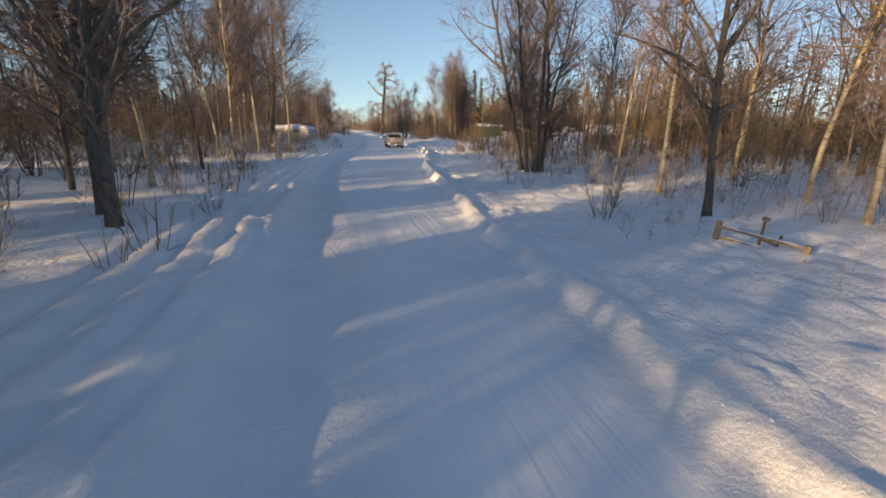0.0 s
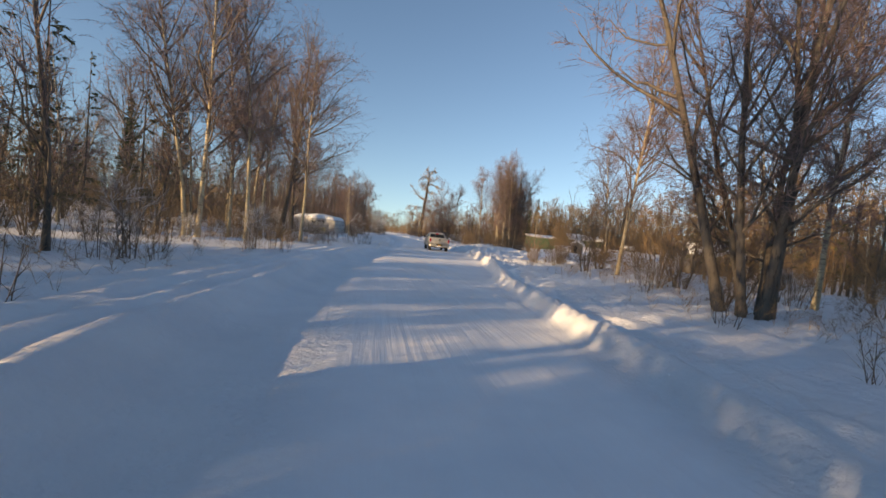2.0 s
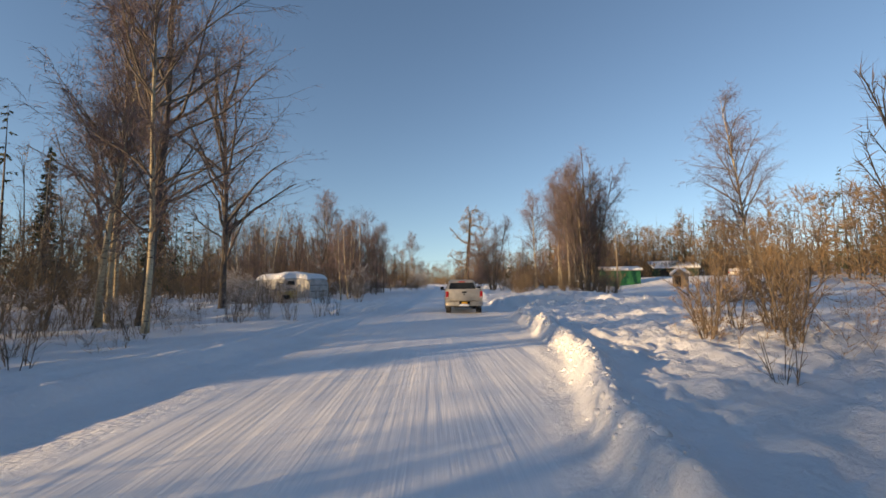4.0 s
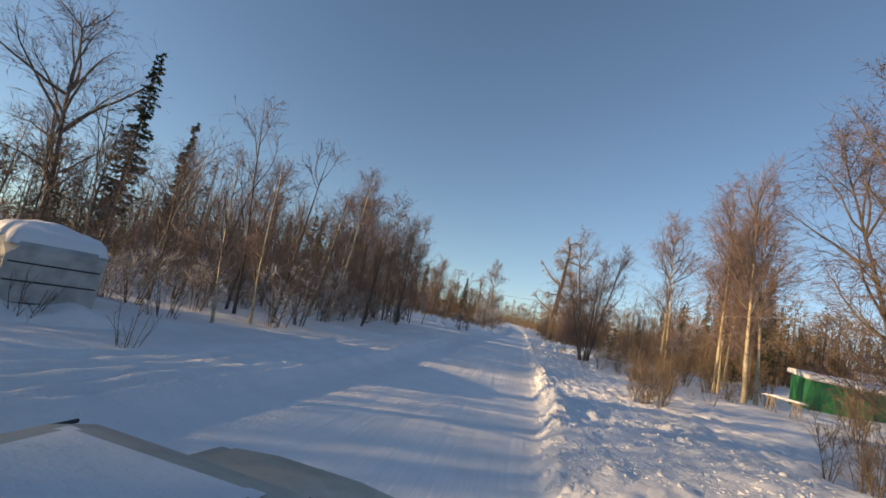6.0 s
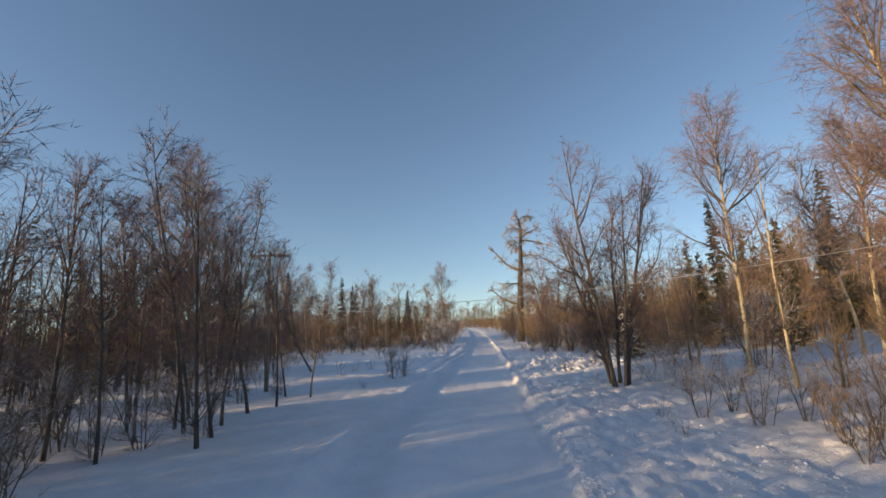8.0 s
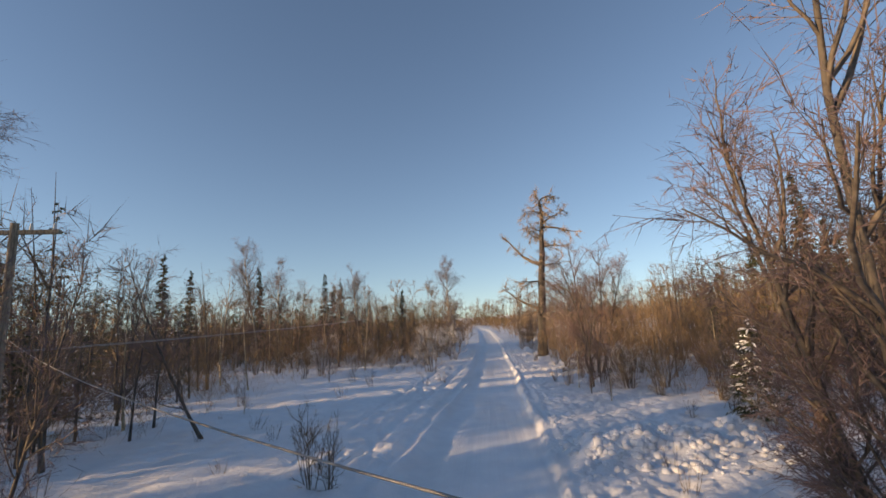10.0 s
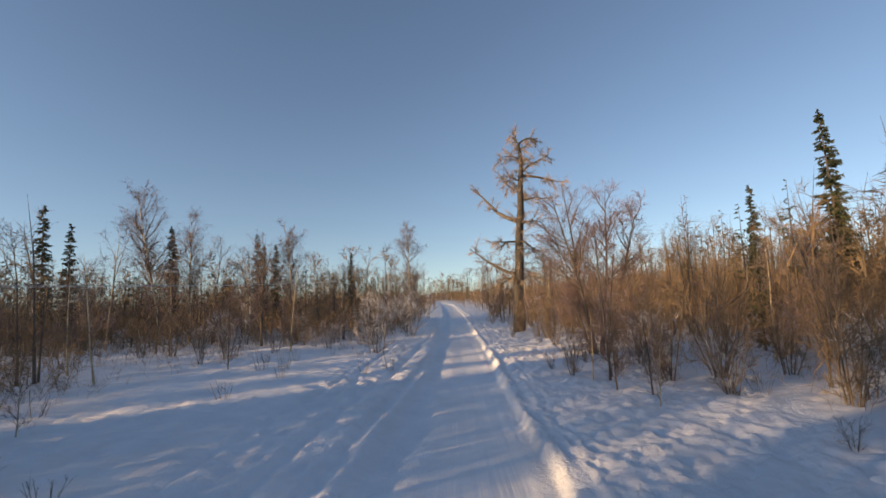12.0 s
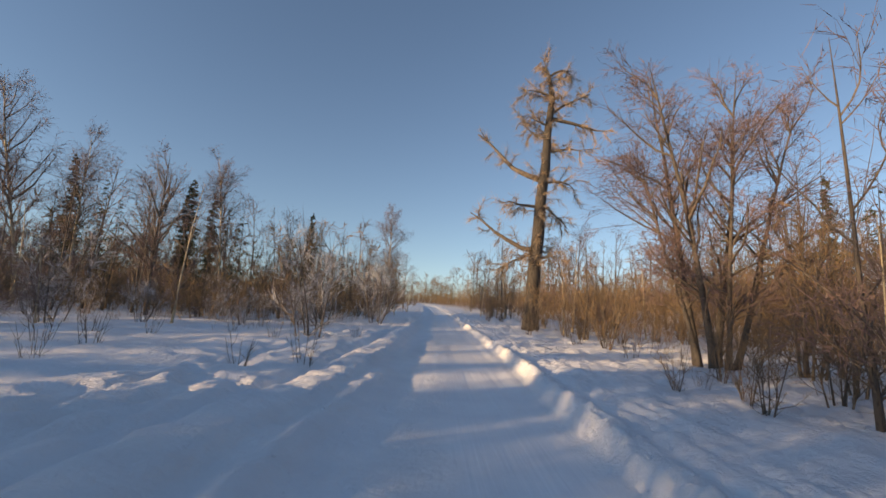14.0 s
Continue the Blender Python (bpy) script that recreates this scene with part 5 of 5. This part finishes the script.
def old_camper(x, y, turn):
    """A boxy van snowed in up to its sills, under a thick cap of snow."""
    van = tagged(new("camper_van"), "abandoned boxy camper van buried under thick snow", "van")
    def section(px, z0, z1, half, c):
        return [(px, -half, z0), (px, half, z0), (px, half, z1 - c), (px, half - c, z1), (px, -half + c, z1), (px, -half, z1 - c)]
    body = part("body", loft([section(-2.7, 0.35, 1.75, 0.9, 0.3), section(-2.55, 0.3, 2.0, 0.98, 0.3), section(1.6, 0.3, 2.05, 1.0, 0.28), section(2.35, 0.3, 1.95, 1.0, 0.25), section(2.7, 0.4, 1.65, 0.92, 0.2)]), CAMPER, van, smooth=True)
    for z in (0.86, 1.28):
        part("trim_strip", box(2.69, 2.715, -0.86, 0.86, z, z + 0.035), BLACK, body, "dark trim strip")
    part("end_window", box(2.60, 2.68, -0.72, 0.72, 1.34, 1.62, 0.02), CAMPER, body, "frosted end window")
    part("window", box(0.55, 1.35, -1.02, -0.985, 1.32, 1.62, 0.01), GLASS, body, "dark broken window")
    part("window", box(-0.35, 0.25, -1.02, -0.985, 1.28, 1.5, 0.01), GLASS, body, "dark broken window")
    part("seam", box(-1.6, 1.7, -1.015, -0.99, 1.02, 1.06), BLACK, body)
    part("lower_panel", box(-0.4, 1.6, -1.02, -0.98, 0.42, 0.95, 0.015), YELLOW, body, "faded yellow lower panel")
    # openings are not cut; dark boxes on the body paint their shade
    part("wheel_opening_shade", box(0.1, 0.95, -1.028, -0.99, 0.3, 0.66, 0.05), DARKNESS, body)
    part("door_gap_shade", box(-0.1, 0.02, -1.03, -0.99, 0.7, 1.2), DARKNESS, body)
    mesh_part("snow_cap", heap_of_snow(-2.74, 2.6, -0.97, 0.97, 1.76, 0.66, 21, 46, 26, base=-0.06, lumps=0.35), van, "thick cap of snow")
    mesh_part("snow_drift", heap_of_snow(-4.6, -0.6, -1.9, 1.3, 0.0, 1.35, 22, 34, 30, base=-0.4), van, "snow drift against the side")
    mesh_part("snow_drift", heap_of_snow(1.2, 3.5, -1.7, 1.7, 0.0, 0.55, 23, 26, 30, base=-0.4), van, "snow drift against the end")
    van.matrix_world = pose(x, y, ground_z(x, y) - 0.15, 0, 0, turn) @ Matrix.Scale(1.12, 4)
    return van


old_camper(-5.1, 70.7, -29)
for x, y, s in ((-9.2, 70.6, 2.2), (-8.2, 69.3, 1.9), (-7.2, 68.2, 1.6), (-10.2, 71.5, 2.4), (-5.6, 67.6, 1.3), (-6.4, 66.6, 1.2), (-3.0, 73.8, 2.6)):
    put_tree(pick("shrub", 3), x, y, s * 0.8, 1.6)


def hut(name, label, x, y, turn, wide, deep, tall, rise, wall_mat, snow_deep=0.3, boards=0, opening=None, over=0.25, sink=0.2):
    """A small gabled building: walls, roof, snow on it; the gable looks along -y."""
    thing = tagged(new(name), label, "shed")
    w, d = wide / 2, deep / 2
    gable = [(-w, 0), (w, 0), (w, tall), (0, tall + rise), (-w, tall)]
    def wall(y0, y1):
        bm = bmesh.new()
        a = [bm.verts.new((px, y0, pz)) for px, pz in gable]
        b = [bm.verts.new((px, y1, pz)) for px, pz in gable]
        bm.faces.new(a)
        bm.faces.new(b[::-1])
        for i in range(5):
            bm.faces.new((a[i], b[i], b[(i + 1) % 5], a[(i + 1) % 5]))
        return bm
    shell = part("wall", wall(-d, d), wall_mat, thing)
    if opening:
        x0, x1, z1 = opening
        # no hole in the wall: a near-black slab paints the shade of the doorway
        part("door", box(x0, x1, -d - 0.03, -d + 0.02, 0.05, z1, 0.01), DARKNESS, shell, "dark doorway")
        for xx in (x0 - 0.08, x1):
            part("door_post", box(xx, xx + 0.08, -d - 0.05, -d + 0.03, 0, z1 + 0.06), WOOD, shell)
    for k in range(boards):
        bx = -w + wide * (k + 0.5) / boards
        part("board", box(bx - wide / boards * 0.47, bx + wide / boards * 0.47, -d - 0.02, -d + 0.01, 0.02, tall - 0.03, 0.006), wall_mat, shell)
    for s in (-1, 1):
        ex, ez = w + over, tall - over * rise / w
        rp = [(0, tall + rise + 0.02), (s * ex, ez + 0.02), (s * ex, ez + 0.1), (0, tall + rise + 0.1)]
        sp = [(0, tall + rise + 0.1), (s * (ex + 0.03), ez + 0.1), (s * (ex + 0.02), ez + 0.1 + snow_deep * 0.8), (s * ex * 0.55, ez + 0.12 + (tall + rise - ez) * 0.45 + snow_deep), (0, tall + rise + 0.1 + snow_deep)]
        for pts, nm, mat, ext in ((rp, "roof", TIN, over), (sp, "roof_snow", SNOW, over + 0.03)):
            bm = bmesh.new()
            a = [bm.verts.new((px, -d - ext, pz)) for px, pz in pts]
            b = [bm.verts.new((px, d + ext, pz)) for px, pz in pts]
            bm.faces.new(a)
            bm.faces.new(b[::-1])
            for i in range(len(pts)):
                bm.faces.new((a[i], b[i], b[(i + 1) % len(pts)], a[(i + 1) % len(pts)]))
            if nm == "roof_snow":
                bmesh.ops.bevel(bm, geom=[e for e in bm.edges if abs(e.verts[0].co.x) > 0.01 or abs(e.verts[1].co.x) > 0.01], offset=0.07, segments=2, affect="EDGES")
            part(nm, bm, mat, thing, smooth=nm == "roof_snow")
    thing.matrix_world = pose(x, y, ground_z(x, y) - sink, 0, 0, turn)
    return thing


def flat_shed(name, label, x, y, turn, wide, deep, tall, wall_mat, boards, doorway=None, slope=0.35):
    """A shed with a lean-to roof and a slab of snow on it."""
    thing = tagged(new(name), label, "shed")
    w, d = wide / 2, deep / 2
    shell = part("wall", prism([(-d, 0), (d, 0), (d, tall + slope * 0.93), (-d, tall + 0.02)], -w, w), wall_mat, thing)
    for k in range(boards):
        bx = -w + wide * (k + 0.5) / boards
        part("board", box(bx - wide / boards * 0.46, bx + wide / boards * 0.46, -d - 0.025, -d + 0.01, 0.0, tall - 0.05, 0.008), wall_mat, shell)
    if doorway:
        x0, x1 = doorway
        # the doorway's shade is a dark slab laid on the closed wall
        part("door", box(x0, x1, -d - 0.045, -d + 0.01, 0.05, tall - 0.35, 0.01), DARKNESS, shell, "dark doorway")
    part("eave_board", box(-w - 0.2, w + 0.2, -d - 0.22, -d - 0.16, tall - 0.02, tall + 0.12), WOOD, thing)
    part("roof", prism([(-d - 0.25, tall + 0.02), (d + 0.2, tall + slope), (d + 0.2, tall + slope + 0.08), (-d - 0.25, tall + 0.1)], -w - 0.25, w + 0.25), TIN, thing)
    bm = prism([(-d - 0.32, tall + 0.1), (d + 0.2, tall + slope + 0.08), (d + 0.15, tall + slope + 0.4), (0, tall + slope * 0.5 + 0.5), (-d - 0.3, tall + 0.36)], -w - 0.3, w + 0.3, 0.09)
    bmesh.ops.subdivide_edges(bm, edges=[e for e in bm.edges if e.calc_length() > 1.0], cuts=6, use_grid_fill=True)
    for v in bm.verts:
        v.co.z += 0.05 * noise.noise(v.co * 1.7)
    part("roof_snow", bm, SNOW, thing, smooth=True)
    thing.matrix_world = pose(x, y, ground_z(x, y) - 0.25, 0, 0, turn)
    return thing


flat_shed("green_shed", "bright green board shed with snow on its roof", 36.4, 101.8, -6, 5.2, 3.2, 2.5, GREEN, 14)
flat_shed("carport", "long dark green open shed under a snowy roof", 59.0, 126.0, -14, 8.8, 4.2, 2.5, DARK_GREEN, 14, (-3.2, -1.4), slope=1.4)
hut("small_shed", "little grey gabled shed with snow on the roof", 38.2, 88.4, -33, 1.75, 1.7, 1.55, 0.62, GREY_WALL, 0.34, 6, (-0.6, 0.1, 1.4), sink=0.0)
hut("cabin", "small cabin with a pale sunlit roof among trees", 35.5, 54, 62, 3.6, 4.4, 2.2, 1.0, GREY_WALL, 0.16, 9, (-0.6, 0.2, 1.9))


def snowed_car(x, y, turn):
    car = tagged(new("parked_car"), "parked car buried under snow, red lights showing", "car")
    body = part("body", loft([[(px, sy * half, z) for sy, z in ((-1, 0.35), (1, 0.35), (1, 0.85), (0.8, top), (-0.8, top), (-1, 0.85))] for px, half, top in ((-2.1, 0.75, 0.9), (-1.9, 0.85, 1.0), (-1.0, 0.88, 1.45), (0.8, 0.88, 1.45), (1.5, 0.86, 1.0), (2.1, 0.78, 0.85))]), TIN, car, smooth=True)
    for s in (-1, 1):
        part("tail_light", box(-2.14, -2.0, min(s * .5, s * .72), max(s * .5, s * .72), 0.68, 0.9, 0.02), RED, body, "red tail light")
        for wx in (-1.3, 1.3):
            part("wheel", rod((wx, s * 0.72, 0.32), (wx, s * 0.88, 0.32), 0.31, sides=16), RUBBER, car)
    mesh_part("snow_cap", heap_of_snow(-1.9, 1.9, -0.9, 0.9, 1.2, 0.5, 41, 26, 18, base=-0.3), car, "thick cap of snow")
    car.matrix_world = pose(x, y, ground_z(x, y) - 0.1, 0, 0, turn)


snowed_car(61.5, 109.5, 25)


def trestle_table(x, y, turn):
    """A plank with snow on it across two trestles."""
    t = tagged(new("trestle_table"), "plank on two wooden trestles, snow along its top", "table")
    for px in (-0.95, 0.95):
        tr = part("trestle", box(px - 0.3, px + 0.3, -0.05, 0.05, 0.78, 0.88, 0.01), WOOD, t)
        for dx in (-0.24, 0.24):
            for dy in (-0.22, 0.22):
                part("leg", rod((px + dx * 0.7, dy * 0.2, 0.82), (px + dx, dy, -0.3), 0.035, sides=6), WOOD, tr)
        part("brace", rod((px - 0.22, -0.16, 0.3), (px + 0.22, -0.16, 0.3), 0.025, sides=6), WOOD, tr)
    part("plank", box(-1.45, 1.45, -0.25, 0.25, 0.88, 0.93, 0.01), WOOD, t)
    mesh_part("snow", heap_of_snow(-1.46, 1.46, -0.26, 0.26, 0.93, 0.12, 51, 24, 10, base=-0.01), t, "snow along the plank")
    t.matrix_world = pose(x, y, ground_z(x, y), 0, 0, turn)


trestle_table(26.0, 89.6, -80)


def broken_gate(x, y, turn):
    """A fallen two-rail gate, half sunk in the snow."""
    g = tagged(new("broken_gate"), "weathered two-rail wooden gate leaning in the snow", "gate")
    for px, tall in ((-0.95, 0.55), (0.95, 0.5)):
        part("post", box(px - 0.06, px + 0.06, -0.06, 0.06, -0.3, tall, 0.012), WOOD, g)
    for z in (0.12, 0.4):
        rail = part("rail", box(-0.98, 0.98, -0.045, 0.015, z - 0.04, z + 0.04, 0.008), WOOD, g)
        mesh_part("snow", heap_of_snow(-0.9, 0.9, -0.045, 0.015, z + 0.038, 0.03, 61, 16, 5, base=-0.004), rail)
    part("red_stake", box(-0.08, -0.02, 0.14, 0.18, -0.3, 0.85, 0.01), RED_WOOD, g, "faded orange upright board")
    part("stake_head", box(-0.12, 0.03, 0.11, 0.21, 0.8, 0.9, 0.01), WOOD, g)
    part("cross_piece", rod((-0.7, 0.45, 0.35), (0.3, 0.25, 0.22), 0.035, sides=6), WOOD, g)
    part("short_stake", rod((0.22, 0.3, -0.2), (0.3, 0.3, 0.5), 0.035, sides=6), WOOD, g)
    g.matrix_world = pose(x, y, ground_z(x, y) - 0.12, 0, 4, turn) @ Matrix.Diagonal((0.95, 0.9, 0.85, 1))


broken_gate(9.7, 9.2, -75)


def utility_pole(x, y, tall, arm_turn):
    p = tagged(new("utility_pole"), "wooden utility pole with a crossarm", "utility pole", "utility poles")
    part("shaft", rod((0, 0, -0.5), (0, 0, tall), 0.15, 0.1, 12), WOOD, p, smooth=True)
    arm = part("crossarm", box(-1.25, 1.25, -0.06, 0.06, tall - 0.35, tall - 0.22, 0.01), WOOD, p)
    for px in (-1.1, -0.45, 0.45, 1.1):
        part("insulator", rod((px, 0, tall - 0.22), (px, 0, tall - 0.02), 0.05, 0.03), TIN, arm, "pale insulator")
    for s in (-1, 1):
        part("brace", rod((s * 0.7, 0.07, tall - 0.32), (0, 0.1, tall - 0.9), 0.02, sides=6), ALLOY, p)
    p.matrix_world = pose(x, y, ground_z(x, y), 0, 0, arm_turn)
    return p


POLES = ((-4.3, 108.8, 9.0), (-4.5, 172.0, 7.6), (29.5, 87.0, 6.6))
for x, y, h in POLES[:2]:
    utility_pole(x, y, h, 12)
post = tagged(new("service_post"), "plain dark wooden service post by the shed", "post")
part("shaft", rod((0, 0, -0.5), (0, 0, POLES[2][2]), 0.11, 0.08, 10), WOOD, post, smooth=True)
part("top_insulator", rod((0, 0, POLES[2][2] - 0.02), (0, 0, POLES[2][2] + 0.1), 0.05, 0.03), TIN, post, "pale insulator")
post.matrix_world = pose(POLES[2][0], POLES[2][1], ground_z(*POLES[2][:2]))


WIRE = simple("weathered_aluminium", (0.22, 0.21, 0.2), (0.4, 0.39, 0.37), 3.0, 0.5, 0.4)


def wire(a, b, sag):
    pts = [Vector(a).lerp(Vector(b), k / 24) - Vector((0, 0, sag * 4 * (k / 24) * (1 - k / 24))) for k in range(25)]
    v, q = tubes(np.array([[list(p) for p in pts]]), np.full((1, 25), 0.011), 4)
    ob = new("power_line", mesh_from("power_line", v, [q], [WIRE]))
    tagged(ob, "thin grey overhead power line", "cable", "power lines")


def pole_top(k, off):
    x, y, h = POLES[k]
    return (x + off, y, ground_z(x, y) + h)


for off in (-0.5, 0.5):
    wire((-4.3 + off, 108.8, 5.5), (-4.5 + off, 172.0, 7.35), 0.4)
wire((-4.1, 108.8, ground_z(-4.3, 108.8) + 5.6), pole_top(2, 0.0), 1.5)


def snow_clods():
    """Chunks thrown up by the plough along the ridges, past counting."""
    r = np.random.RandomState(3)
    bm = bmesh.new()
    bmesh.ops.create_icosphere(bm, subdivisions=1, radius=1)
    base = np.array([v.co[:] for v in bm.verts])
    tri = np.array([[v.index for v in f.verts] for f in bm.faces])
    bm.free()
    heap = Heap()
    spots = []
    for _ in range(1100):
        y = r.uniform(2, 150)
        xr = float(smooth_table(np.array([y]), EDGE_R)[0])
        if 54.5 < y < 63.5 or (y < 34 and r.rand() < 0.75):
            continue
        spots.append((xr + r.normal(0.05, 0.2), y, r.uniform(0.015, 0.05) * (0.6 if y < 66 else 0.9 if y > 112 else 1.6)))
    for _ in range(240):
        y = r.uniform(38, 54.5)
        xr = float(smooth_table(np.array([y]), EDGE_R)[0])
        spots.append((xr + r.normal(0.02, 0.16), y, r.uniform(0.02, 0.075)))
    for _ in range(420):
        y = r.uniform(66, 100)
        xr = float(smooth_table(np.array([y]), EDGE_R)[0])
        spots.append((xr + r.normal(0.1, 0.18), y, r.uniform(0.04, 0.11)))
    for _ in range(260):
        x = r.uniform(10.6, 19)
        if r.rand() < 0.5:
            y = 63.5 + 0.33 * (x - 10.5) + r.normal(0.2, 0.25)
        else:
            y = 54.8 + 0.9 * min(x - 10.3, 5.2) + r.normal(-0.2, 0.25)
        spots.append((x, y, r.uniform(0.03, 0.12)))
    for _ in range(420):
        spots.append((r.uniform(12.4, 20), r.normal(116.3, 1.2), r.uniform(0.05, 0.28)))
    for _ in range(3600):
        y = 68 + 40 * r.rand() ** 1.4
        xr = float(smooth_table(np.array([y]), EDGE_R)[0])
        spots.append((xr + r.uniform(0.1, 1) ** 1.3 * 5.5, y, 0.015 + 0.045 * r.rand() ** 2))
    for _ in range(500):
        y = r.uniform(50, 150)
        xl = float(smooth_table(np.array([y]), EDGE_L)[0])
        spots.append((xl - 0.4 + r.normal(0, 0.35), y, r.uniform(0.015, 0.05)))
    xs, ys = np.array([s[0] for s in spots]), np.array([s[1] for s in spots])
    zs = ground_height(xs, ys)
    for (x, y, s), z in zip(spots, zs):
        shape = base * (1 + 0.22 * r.normal(size=(len(base), 1))) * [1, r.uniform(0.7, 1.3), r.uniform(0.6, 0.9)]
        heap.add(shape * s + [x, y, z - 0.25 * s], tri)
    ob = new("snow_clods", heap.mesh("snow_clods", [SNOW]))
    tagged(ob, "broken chunks of snow along the plough ridges", "snow clods", kind="stuff")


snow_clods()
